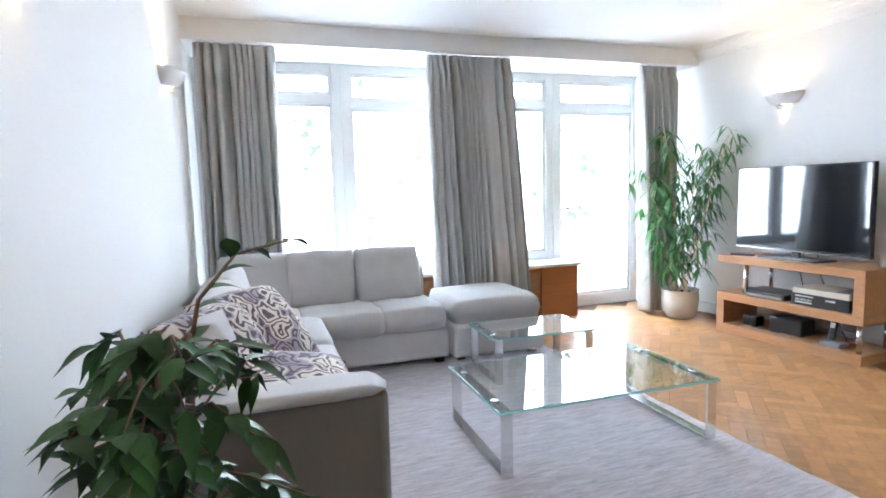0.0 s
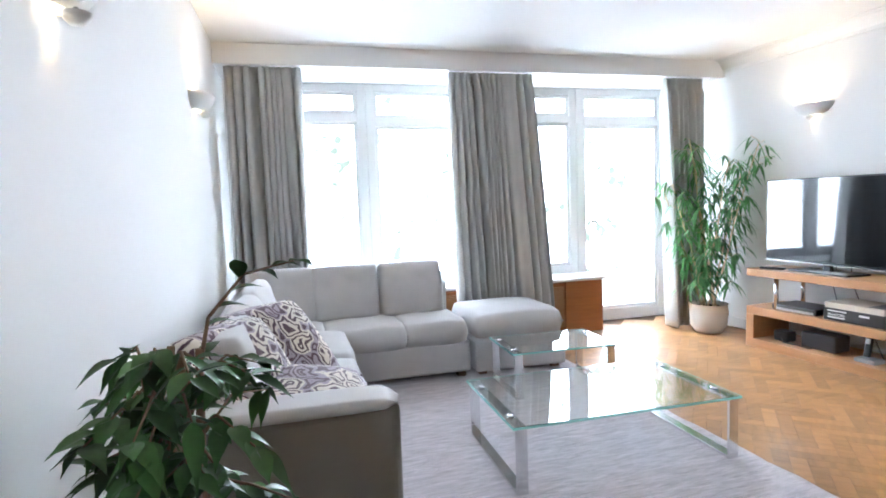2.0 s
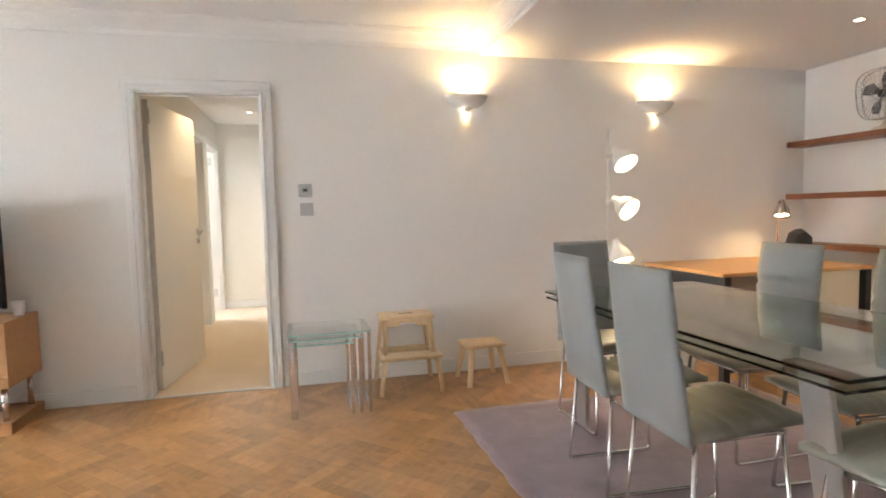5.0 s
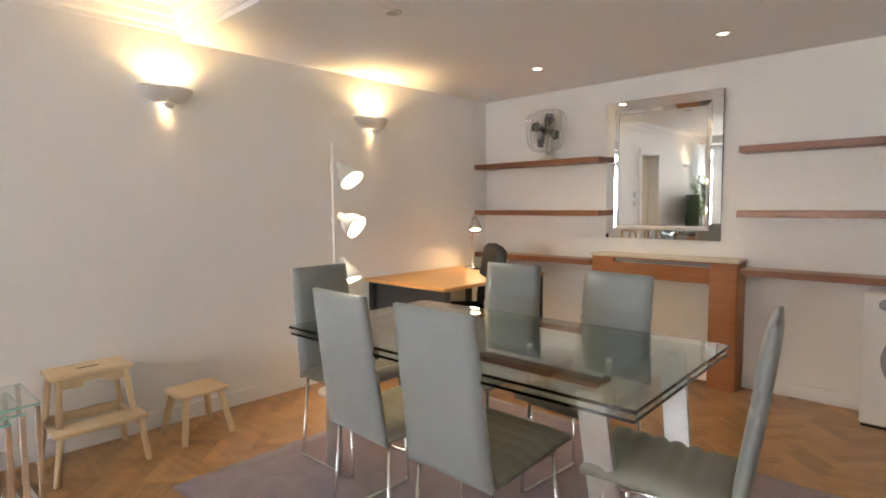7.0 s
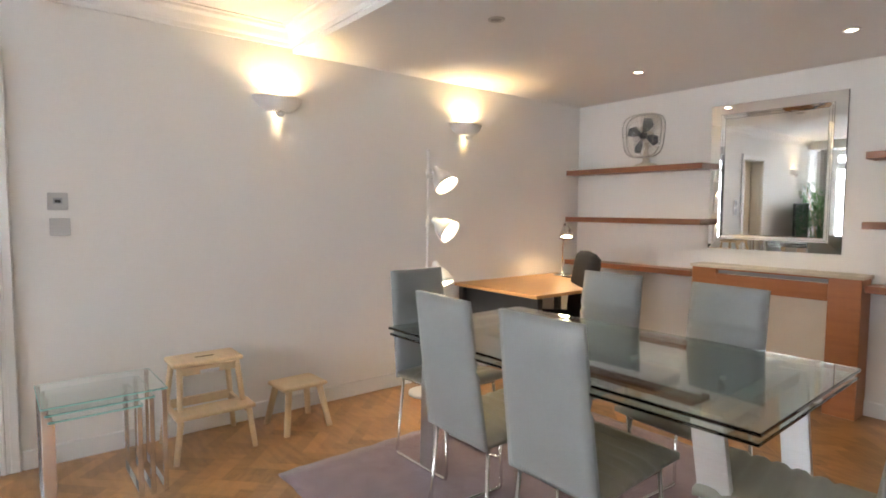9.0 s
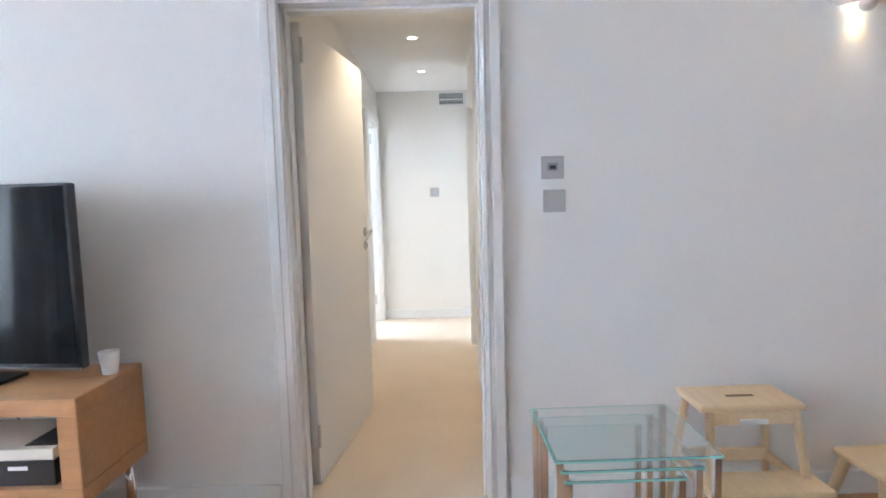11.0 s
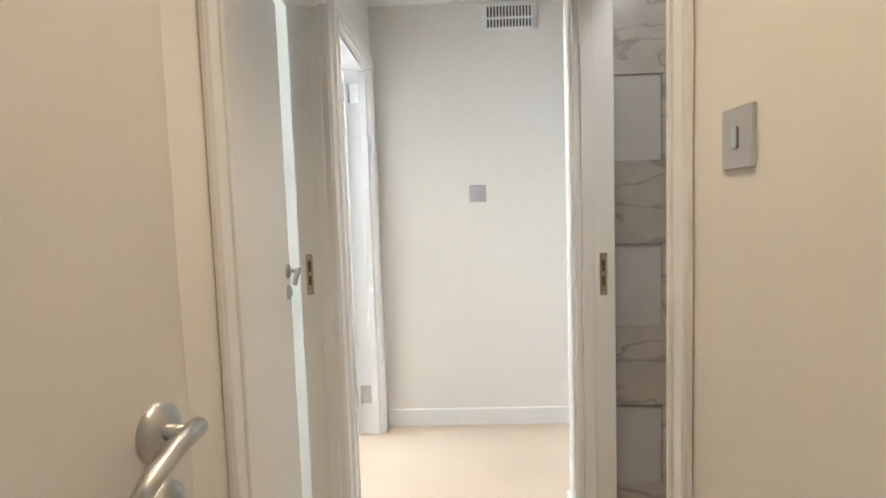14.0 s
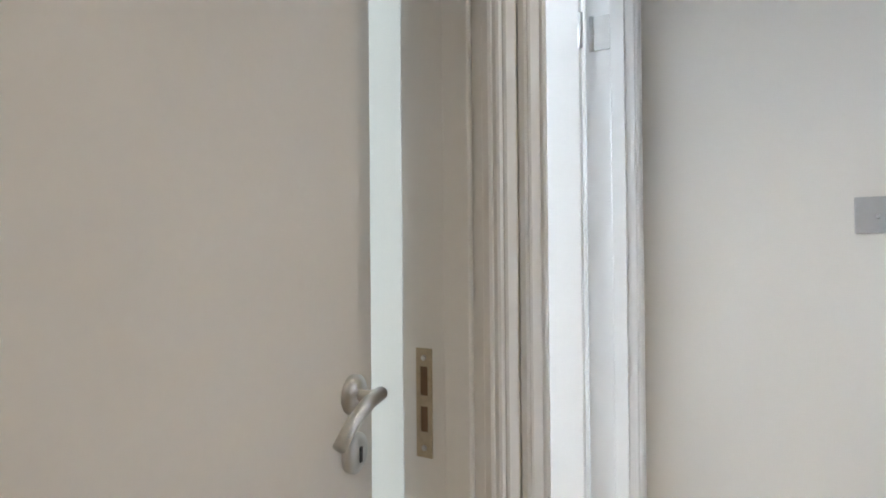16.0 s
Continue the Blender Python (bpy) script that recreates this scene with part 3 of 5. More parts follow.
tube("toggle", [(0, -0.007, 0), (0, -0.018, -0.008)], 0.004, STEEL, t)

v = thing("air_vent", pose(HE, 1.437, 2.266, 0, 0, -90), "white slotted air vent high on the end wall", "air vent")
bm = bmesh.new()
for a, b in (((-0.152, -0.012, -0.072), (0.152, 0, -0.056)), ((-0.152, -0.012, 0.056), (0.152, 0, 0.072)), ((-0.152, -0.012, -0.056), (-0.125, 0, 0.056)), ((0.125, -0.012, -0.056), (0.152, 0, 0.056)), ((-0.125, -0.012, -0.012), (0.125, 0, -0.002))):
    add_box(bm, a, b, 0.002, 1)
for k in range(15):
    add_box(bm, (-0.125 + k * 0.0174, -0.01, -0.056), (-0.125 + k * 0.0174 + 0.007, -0.001, 0.056))
finish("grille", bm, WHITEP, v)
block("dark_duct", (-0.13, -0.0006, -0.06), (0.13, -0.0002, 0.06), BLACKP, v)


def downlight(x, y, z, watts, on=True):
    d = thing("downlight", pose(x, y, z), "small round recessed ceiling downlight with a metal rim", "downlight", "recessed downlights")
    lathe("rim", [(0.030, -0.001), (0.032, -0.006), (0.042, -0.006), (0.045, 0.0)], STEEL, d, 24)
    lathe("bulb", [(0, -0.002), (0.029, -0.002)], DOWN if on else GREYP, d, 20)
    if on:
        lamp("downlight_beam", "SPOT", (x, y, z - 0.012), watts, (1.0, 0.78, 0.52), aim=(x, y, 0), size=0.025, cone=110, blend=0.8)


downlight(2.75, -0.71, LOW, 0, on=False)
downlight(2.90, -2.25, LOW, 14)
downlight(1.645, -2.31, LOW, 9)
downlight(5.75, 1.73, HC, 16)
downlight(6.75, 1.705, HC, 16)
lamp("hall_near_beam", "SPOT", (4.9, 1.74, HC - 0.02), 24, (1.0, 0.74, 0.46), aim=(4.9, 1.74, 0), size=0.03, cone=120, blend=0.8)
d = thing("downlight", pose(4.9, 1.74, HC), "small round recessed ceiling downlight with a metal rim", "downlight", "recessed downlights")
lathe("rim", [(0.030, -0.001), (0.032, -0.006), (0.042, -0.006), (0.045, 0.0)], STEEL, d, 24)
lathe("bulb", [(0, -0.002), (0.029, -0.002)], DOWN, d, 20)


# ---- wall sconces ----
def sconce(m, watts):
    s = thing("wall_sconce", m, "white plaster uplighter wall sconce, lit warm", "wall lamp", "wall sconces")
    prof = [(0.052, -0.066), (0.075, -0.060), (0.108, -0.038), (0.136, 0.0), (0.150, 0.035), (0.152, 0.052), (0.142, 0.052), (0.126, 0.0), (0.098, -0.032), (0.070, -0.052), (0.052, -0.058), (0.052, -0.066)]
    bowl = lathe("bowl", prof, PLASTER, s, 32, Matrix.Rotation(math.pi, 4, "Z"), arc=math.pi)
    bowl.matrix_basis = Matrix.Translation((0, 0, 0.013)) @ Matrix.Diagonal((1.05, 0.78, 0.75, 1)) @ Matrix.Rotation(math.pi, 4, "Z")
    block("back_plate", (-0.10, -0.010, -0.03), (0.10, 0, 0.03), PLASTER, s, bevel=0.003)
    lens = lathe("lower_glass", [(0, -0.060), (0.050, -0.060), (0.050, -0.057), (0, -0.057)], LENS, s, 20, Matrix.Rotation(math.pi, 4, "Z"), arc=math.pi)
    lens.matrix_basis = Matrix.Translation((0, 0, 0.013)) @ Matrix.Diagonal((1, 0.74, 0.75, 1)) @ Matrix.Rotation(math.pi, 4, "Z")
    lathe("finial", [(0, -0.105), (0.016, -0.102), (0.028, -0.090), (0.033, -0.074), (0.029, -0.074), (0.024, -0.086), (0, -0.094)], PLASTER, s, 20, pose(0, -0.062, 0.03))
    tube("finial_stem", [(0, -0.062, -0.064), (0, -0.062, -0.032)], 0.005, STEEL, s)
    lathe("bulb", [(0, -0.03), (0.02, -0.02), (0.024, 0.0), (0.015, 0.02), (0, 0.025)], BULB, s, 14, pose(0, -0.055, 0.0))
    place = (m @ Matrix.Translation((0, -0.055, 0.045))).translation
    lamp("sconce_up", "SPOT", place, watts, WARM, aim=place + Vector((0, 0, 1)), size=0.02, cone=150, blend=0.5)
    low = (m @ Matrix.Translation((0, -0.02, -0.045))).translation
    lamp("sconce_down", "SPOT", low, watts * 0.18, WARM, aim=(m @ Matrix.Translation((0.0, -0.03, -0.5))).translation, size=0.015, cone=75, blend=0.8)


for y, z, w in ((3.67, 1.865, 4.5), (-0.04, 1.975, 11.5), (-1.595, 1.965, 11.5)):
    sconce(pose(XW, y, z, 0, 0, -90), w)
for v, z in ((-1.0, 1.845), (-2.95, 1.75)):
    sconce(WIN @ pose(-0.03, v, z, 0, 0, 90), 5)


# ---- curtains ----
def curtain(u0, u1, b0, b1, folds, top, bottom, seed, label):
    rnd = random.Random(seed)
    ph = [rnd.uniform(0, 6.28) for _ in range(6)]
    bm = bmesh.new()
    nu, nz = folds * 12, 30
    grid = []
    for j in range(nz + 1):
        f = j / nz
        z = top + (bottom - top) * f
        row = []
        for i in range(nu + 1):
            s = i / nu
            wob = 0.045 * math.sin(s * 7 + ph[0]) + 0.028 * math.sin(s * 15 + ph[1] + f) + 0.012 * math.sin(s * 31 + ph[3])
            a = (s + wob) * folds * math.tau
            gather = min(1.0, f / 0.05)
            d = (0.014 + 0.050 * gather + 0.026 * f) * (1 + 0.45 * math.sin(s * 9 + ph[4] + 1.5 * f)) * (math.sin(a) + 0.25 * math.sin(2.1 * a + ph[2]) * (0.4 + f))
            d += (1 - gather) * 0.006 * math.sin(a * 3)
            if 0.01 < f < 0.05:
                d *= 0.6
            u = (u0 + (u1 - u0) * s) * (1 - f) + (b0 + (b1 - b0) * s) * f + 0.008 * math.cos(a) * gather
            row.append(bm.verts.new((u, -0.0 + d * 0.8, z)))
        grid.append(row)
    for a, b in zip(grid, grid[1:]):
        for i in range(nu):
            bm.faces.new((a[i], a[i + 1], b[i + 1], b[i]))
    ob = finish("curtain", bm, CURT, m=WIN, smooth=True)
    ob.modifiers.new("cloth", "SOLIDIFY").thickness = 0.004
    return tagged(ob, label, "curtain", "floor-length curtains")


curtain(0.035, 0.59, 0.03, 0.60, 9, 2.306, 0.02, 3, "grey pleated floor-length curtain drawn to the side")
curtain(1.755, 2.488, 1.80, 2.66, 12, 2.306, 0.02, 5, "grey pleated floor-length curtain between two windows")
curtain(3.78, 4.21, 3.84, 4.22, 7, 2.306, 0.02, 8, "grey pleated curtain hanging beside the balcony door")

# radiator cover under the windows
rc = thing("radiator_cover", WIN @ pose(0, 0.17, 0), "honey wood radiator cover with a slatted grille under the windows", "radiator cover")
block("body", (0.02, 0.02, 0.0), (3.24, 0.32, 0.47), CHERRY, rc, bevel=0.004)
block("end_panel", (2.86, -0.002, 0.0), (3.243, 0.0195, 0.484), CHERRY, rc, bevel=0.003)
bm = bmesh.new()
for k in range(24):
    add_box(bm, (0.05, 0.004, 0.06 + k * 0.016), (2.85, 0.0195, 0.068 + k * 0.016))
finish("grille", bm, OAK, rc)

# ---- sofa ----
sofa = thing("corner_sofa", WIN @ pose(0, 0, 0), "pale grey linen corner sofa with loose seat and back cushions", "sofa")
bm = bmesh.new()
add_box(bm, (0.03, -0.765, 0.05), (1.64, -0.10, 0.27), 0.02)
add_box(bm, (0.03, -2.50, 0.05), (0.80, -0.766, 0.27), 0.02)
finish("base", bm, LINEN, sofa)
bm = bmesh.new()
add_box(bm, (0.02, -2.50, 0.05), (0.17, -0.10, 0.64), 0.04, 3)
add_box(bm, (0.171, -0.24, 0.05), (1.62, -0.09, 0.64), 0.04, 3)
finish("back_frame", bm, LINEN, sofa)
# armrest: the backlit shade on its side is put into the cloth colour
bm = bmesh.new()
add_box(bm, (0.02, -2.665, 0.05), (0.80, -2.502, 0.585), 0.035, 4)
finish("armrest", bm, LINEN_SHADED, sofa)
cushion("arm_cap", 0.79, 0.185, 0.045, LINEN, sofa, pose(0.41, -2.582, 0.562), 0.15)
for x, y, w, dd in ((0.905, -0.535, 0.60, 0.58), (1.385, -0.52, 0.50, 0.57), (0.48, -1.02, 0.64, 0.72), (0.48, -1.72, 0.64, 0.70), (0.48, -2.20, 0.64, 0.60), (0.42, -0.50, 0.5, 0.5)):
    cushion("seat_cushion", w, dd, 0.19, LINEN, sofa, pose(x, y, 0.245), 0.17, 18, 0.012)
for x, y, rz, w in ((0.82, -0.30, 0, 0.51), (1.315, -0.30, 0, 0.51), (0.37, -0.33, 12, 0.5), (0.27, -1.05, 86, 0.62), (0.27, -1.68, 90, 0.6), (0.27, -2.2, 90, 0.55)):
    cushion("back_cushion", w, 0.44, 0.17, LINEN, sofa, pose(x, y, 0.60, 0, 0, rz) @ pose(0, 0, 0, 74, 0, 0) @ pose(0, 0, -0.085), 0.24, 18, 0.015)
for x, y in ((0.08, -2.6), (0.74, -2.6), (1.58, -0.7), (0.74, -0.85), (1.58, -0.15)):
    block("foot", (x - 0.03, y - 0.03, 0), (x + 0.03, y + 0.03, 0.05), BARK, sofa, bevel=0.004)
ott = thing("ottoman", WIN @ pose(2.02, -0.435, 0, 0, 0, -1), "pale grey linen footstool with a soft padded top", "footstool")
block("base", (-0.345, -0.36, 0.04), (0.345, 0.34, 0.27), LINEN, ott, bevel=0.02)
cushion("top_cushion", 0.72, 0.73, 0.21, LINEN, ott, pose(0, 0, 0.245), 0.18, 18, 0.012)
for sx in (-1, 1):
    for sy in (-1, 1):
        block("foot", (sx * 0.28 - 0.03, sy * 0.28 - 0.03, 0), (sx * 0.28 + 0.03, sy * 0.28 + 0.03, 0.041), BARK, ott)
for m, wide in ((pose(0.46, -2.33, 0.435, 0, 0, 86) @ pose(0, 0, 0, 7, -10, 0), 0.52),
                (pose(0.36, -1.93, 0.47, 0, 0, -38) @ pose(0, 0, 0.08, 0, 52, 0), 0.54),
                (pose(0.23, -2.27, 0.50, 0, 0, -30) @ pose(0, 0, 0.06, 0, 60, 0), 0.50)):
    c = cushion("scatter_cushion", wide, wide, 0.16, PATTERN, None, WIN @ m, 0.45)
    tagged(c, "cream scatter cushion with a plum scroll leaf print", "cushion", "scatter cushions on the sofa")

# ---- rugs ----
def rug(name, w, d, m, material, label):
    bm = bmesh.new()
    n = 40
    vs = [[bm.verts.new((w * (i / n - 0.5) + 0.006 * math.sin(j * 1.7), d * (j / n - 0.5) + 0.006 * math.sin(i * 2.1), 0.012 + 0.003 * noise.noise(Vector((i * 0.6, j * 0.6, 1))))) for j in range(n + 1)] for i in range(n + 1)]
    for i in range(n):
        for j in range(n):
            bm.faces.new((vs[i][j], vs[i + 1][j], vs[i + 1][j + 1], vs[i][j + 1]))
    edge = bmesh.ops.extrude_edge_only(bm, edges=[e for e in bm.edges if e.is_boundary])
    for g in edge["geom"]:
        if isinstance(g, bmesh.types.BMVert):
            g.co.z = 0.0
    tagged(finish(name, bm, material, m=m, smooth=True), label, "rug")


rug("rug", 2.3, 3.1, pose(0.86, 2.82, 0, 0, 0, -2), RUG, "lavender grey woven wool rug under the glass tables")
rug("rug", 2.9, 1.95, pose(1.77, -0.69, 0, 0, 0, 1), RUG2, "mauve low-pile rug under the dining table")


# ---- glass coffee tables ----
def glass_rim(parent, w, d, z0, z1):
    """The polished aqua edge that runs round a sheet of glass."""
    bm = bmesh.new()
    e = 0.0025
    for a, b in (((-w / 2 - e, -d / 2 - e), (w / 2 + e, -d / 2 + 0.0002)), ((-w / 2 - e, d / 2 - 0.0002), (w / 2 + e, d / 2 + e)), ((-w / 2 - e, -d / 2 + 0.0003), (-w / 2 + 0.0002, d / 2 - 0.0003)), ((w / 2 - 0.0002, -d / 2 + 0.0003), (w / 2 + e, d / 2 - 0.0003))):
        add_box(bm, (a[0], a[1], z0), (b[0], b[1], z1))
    finish("glass_edge", bm, EDGEG, parent)


def coffee_table(m, w, d, h, label):
    t = thing("coffee_table", m, label, "coffee table", "glass coffee tables")
    block("glass_top", (-w / 2, -d / 2, h - 0.012), (w / 2, d / 2, h), GREENG, t, bevel=0.002).visible_shadow = False
    glass_rim(t, w, d, h - 0.011, h - 0.001)
    for s in (-1, 1):
        x0, x1 = sorted((s * (w / 2 - 0.012), s * (w / 2 - 0.062)))
        bm = bmesh.new()
        for y in (-1, 1):
            y0, y1 = sorted((y * (d / 2 - 0.004), y * (d / 2 - 0.018)))
            add_box(bm, (x0, y0, 0.0), (x1, y1, h - 0.013), 0.001, 1)
        add_box(bm, (x0, -d / 2 + 0.018, 0.0), (x1, d / 2 - 0.018, 0.014), 0.001, 1)
        add_box(bm, (x0, -d / 2 + 0.018, h - 0.027), (x1, d / 2 - 0.018, h - 0.013), 0.001, 1)
        finish("leg_frame", bm, CHROME, t)
        for y in (-0.6, 0.6):
            tube("pad", [(s * (w / 2 - 0.037), y * d / 2, h), (s * (w / 2 - 0.037), y * d / 2, h + 0.004)], 0.018, CHROME, t, 16)


coffee_table(pose(1.378, 2.765, 0.015, 0, 0, -5), 1.12, 0.66, 0.295, "low rectangular glass coffee table with chrome loop legs")
coffee_table(pose(1.655, 3.66, 0.015, 0, 0, -6), 0.70, 0.46, 0.30, "small glass coffee table with chrome loop legs")


# ---- television and stand ----
st = thing("tv_stand", pose(3.60, 2.76, 0, 0, 0, 0), "honey oak zigzag television stand with chrome posts", "tv stand")
D = 0.40
bm = bmesh.new()
add_box(bm, (0, 0.0, 0.0), (D, 1.13, 0.07), 0.003, 1)
add_box(bm, (0, 1.06, 0.07), (D, 1.13, 0.265), 0.003, 1)
add_box(bm, (0, 0.0, 0.265), (D, 1.13, 0.33), 0.003, 1)
add_box(bm, (0, 0.0, 0.33), (D, 0.07, 0.575), 0.003, 1)
add_box(bm, (0, 0.0, 0.575), (D, 1.13, 0.635), 0.003, 1)
finish("carcass", bm, OAK, st)
for y, z0, z1 in ((0.90, 0.33, 0.576), (0.045, 0.069, 0.266)):
    tube("post", [(0.05, y, z0), (0.05, y, z1)], 0.017, CHROME, st, 18)
    tube("post", [(0.34, y, z0), (0.34, y, z1)], 0.017, CHROME, st, 18)
tv = thing("television", pose(3.775, 3.36, 0.636, 0, 0, -5), "black flat-screen television on a low stand foot", "television")
block("casing", (0.002, -0.545, 0.055), (0.045, 0.545, 0.70), BLACKP, tv, bevel=0.006)
block("screen", (-0.0012, -0.532, 0.078), (0.0015, 0.532, 0.69), SCREEN, tv)
block("lower_trim", (-0.003, -0.545, 0.055), (0.001, 0.545, 0.064), CHROME, tv)
block("neck", (0.005, -0.03, 0.012), (0.035, 0.03, 0.06), BLACKP, tv, bevel=0.004)
block("foot", (-0.10, -0.24, 0.0), (0.12, 0.24, 0.012), BLACKP, tv, bevel=0.004)
block("foot_trim", (-0.09, -0.20, 0.012), (0.0, 0.06, 0.014), PLATE, tv)
bx = thing("set_top_box", pose(3.64, 3.33, 0.331), "slim black and silver set-top box on the stand", "set-top box")
block("body", (0, 0, 0), (0.26, 0.36, 0.045), BLACKP, bx, bevel=0.01)
block("silver_front", (-0.002, 0.02, 0.006), (0.0, 0.34, 0.022), STEEL, bx)
bx = thing("packaging_box", pose(3.625, 2.865, 0.331), "black and cream cardboard equipment box with white print", "box")
block("lower", (0, 0, 0), (0.28, 0.40, 0.085), BLACKP, bx, bevel=0.003)
block("lid", (0.004, 0.004, 0.086), (0.276, 0.396, 0.125), CARDB, bx, bevel=0.003)
block("dark_end", (0.03, -0.001, 0.05), (0.25, 0.12, 0.127), BLACKP, bx, bevel=0.003)


def lettering(parent, text, size, m):
    cu = bpy.data.curves.new("print", "FONT")
    cu.body, cu.size, cu.extrude = text, size, 0.0004
    cu.materials.append(PRINT)
    ob = new("print", cu)
    ob.parent = parent
    ob.matrix_basis = m


lettering(bx, "60 HOURS", 0.026, pose(-0.0012, 0.37, 0.035, 90, 0, -90))
for z, w in ((0.065, 0.13), (0.02, 0.12)):
    block("print_bar", (-0.0012, 0.37 - w, z), (0.0, 0.37, z + 0.008), PRINT, bx)
block("print_bar", (-0.0012, 0.09, 0.055), (0.0, 0.155, 0.068), PRINT, bx)
bx = thing("router", pose(3.70, 3.23, 0.071), "black router box on the stand's bottom shelf", "router")
block("body", (0, 0, 0), (0.16, 0.26, 0.12), BLACKP, bx, bevel=0.012)
bx = thing("power_adapter", pose(3.70, 3.60, 0.071), "black power adapters with tangled cables", "power adapter")
block("body", (0, 0, 0), (0.10, 0.12, 0.08), BLACKP, bx, bevel=0.01)
tube("cable", [(0.0, 0.05, 0.03), (-0.04, 0.0, 0.01), (-0.02, -0.1, 0.006), (-0.03, -0.2, 0.006), (0.03, -0.25, 0.02)], 0.004, BLACKP, bx)
ph = thing("cordless_phone", pose(3.70, 3.0, 0.071), "grey cordless telephone in its charging base", "telephone")
block("base", (-0.05, -0.07, 0), (0.06, 0.07, 0.03), GREYP, ph, bevel=0.01)
block("handset", (-0.012, -0.022, 0.0), (0.012, 0.022, 0.155), BLACKP, ph, bevel=0.008, m=pose(0.03, 0.035, 0.02, 0, 14, 0))
block("display", (-0.0135, -0.014, 0.095), (-0.012, 0.014, 0.13), STEEL, ph, m=pose(0.03, 0.035, 0.02, 0, 14, 0))
bx = thing("remote_control", pose(3.68, 3.72, 0.636, 0, 0, 20), "black remote control lying on the oak stand", "remote control")
block("body", (-0.025, -0.09, 0), (0.025, 0.09, 0.018), BLACKP, bx, bevel=0.006)
cp = thing("white_cup", pose(3.86, 2.80, 0.636), "small white tapered cup on the stand", "cup")
lathe("body", [(0.022, 0), (0.026, 0.004), (0.036, 0.085), (0.033, 0.085), (0.022, 0.01), (0, 0.008)], WHITEP, cp, 24)
cb = thing("wall_cables", pose(3.96, 3.05, 0.0), "black cables hanging behind the television stand", "cable")
tube("cable", [(0.06, 0.3, 0.7), (0.05, 0.28, 0.55), (0.04, 0.22, 0.42), (0.045, 0.15, 0.34)], 0.004, BLACKP, cb)
tube("cable", [(0.06, 0.4, 0.7), (0.05, 0.42, 0.5), (0.05, 0.38, 0.35)], 0.003, BLACKP, cb)
tube("cable", [(0.05, 0.15, 0.25), (-0.1, 0.0, 0.16), (-0.16, -0.08, 0.09), (-0.12, -0.16, 0.075)], 0.004, BLACKP, cb)
tube("cable", [(0.05, 0.85, 0.02), (0.02, 1.1, 0.012), (0.03, 1.3, 0.012)], 0.004, BLACKP, cb)


# ---- plants ----
def leaf(bm, root, along, up, length, width, droop, segs=4):
    along, side = along.normalized(), along.cross(up).normalized()
    up = side.cross(along).normalized()
    prof = {4: (0.10, 0.85, 0.95, 0.55, 0.03), 6: (0.08, 0.66, 0.97, 0.93, 0.66, 0.26, 0.02)}[segs]
    rows = []
    for k in range(segs + 1):
        f = k / segs
        c = root + along * (length * f) - Vector((0, 0, 1)) * (droop * length * f * f) 
        w = width * prof[k] / 2
        rows.append((bm.verts.new(c - side * w + up * w * 0.3), bm.verts.new(c), bm.verts.new(c + side * w + up * w * 0.3)))
    for a, b in zip(rows, rows[1:]):
        bm.faces.new((a[0], a[1], b[1], b[0]))
        bm.faces.new((a[1], a[2], b[2], b[1]))


def rand_dir(r, flat=0.5):
    a = r.uniform(0, math.tau)
    return Vector((math.cos(a), math.sin(a), r.uniform(-flat, flat))).normalized()


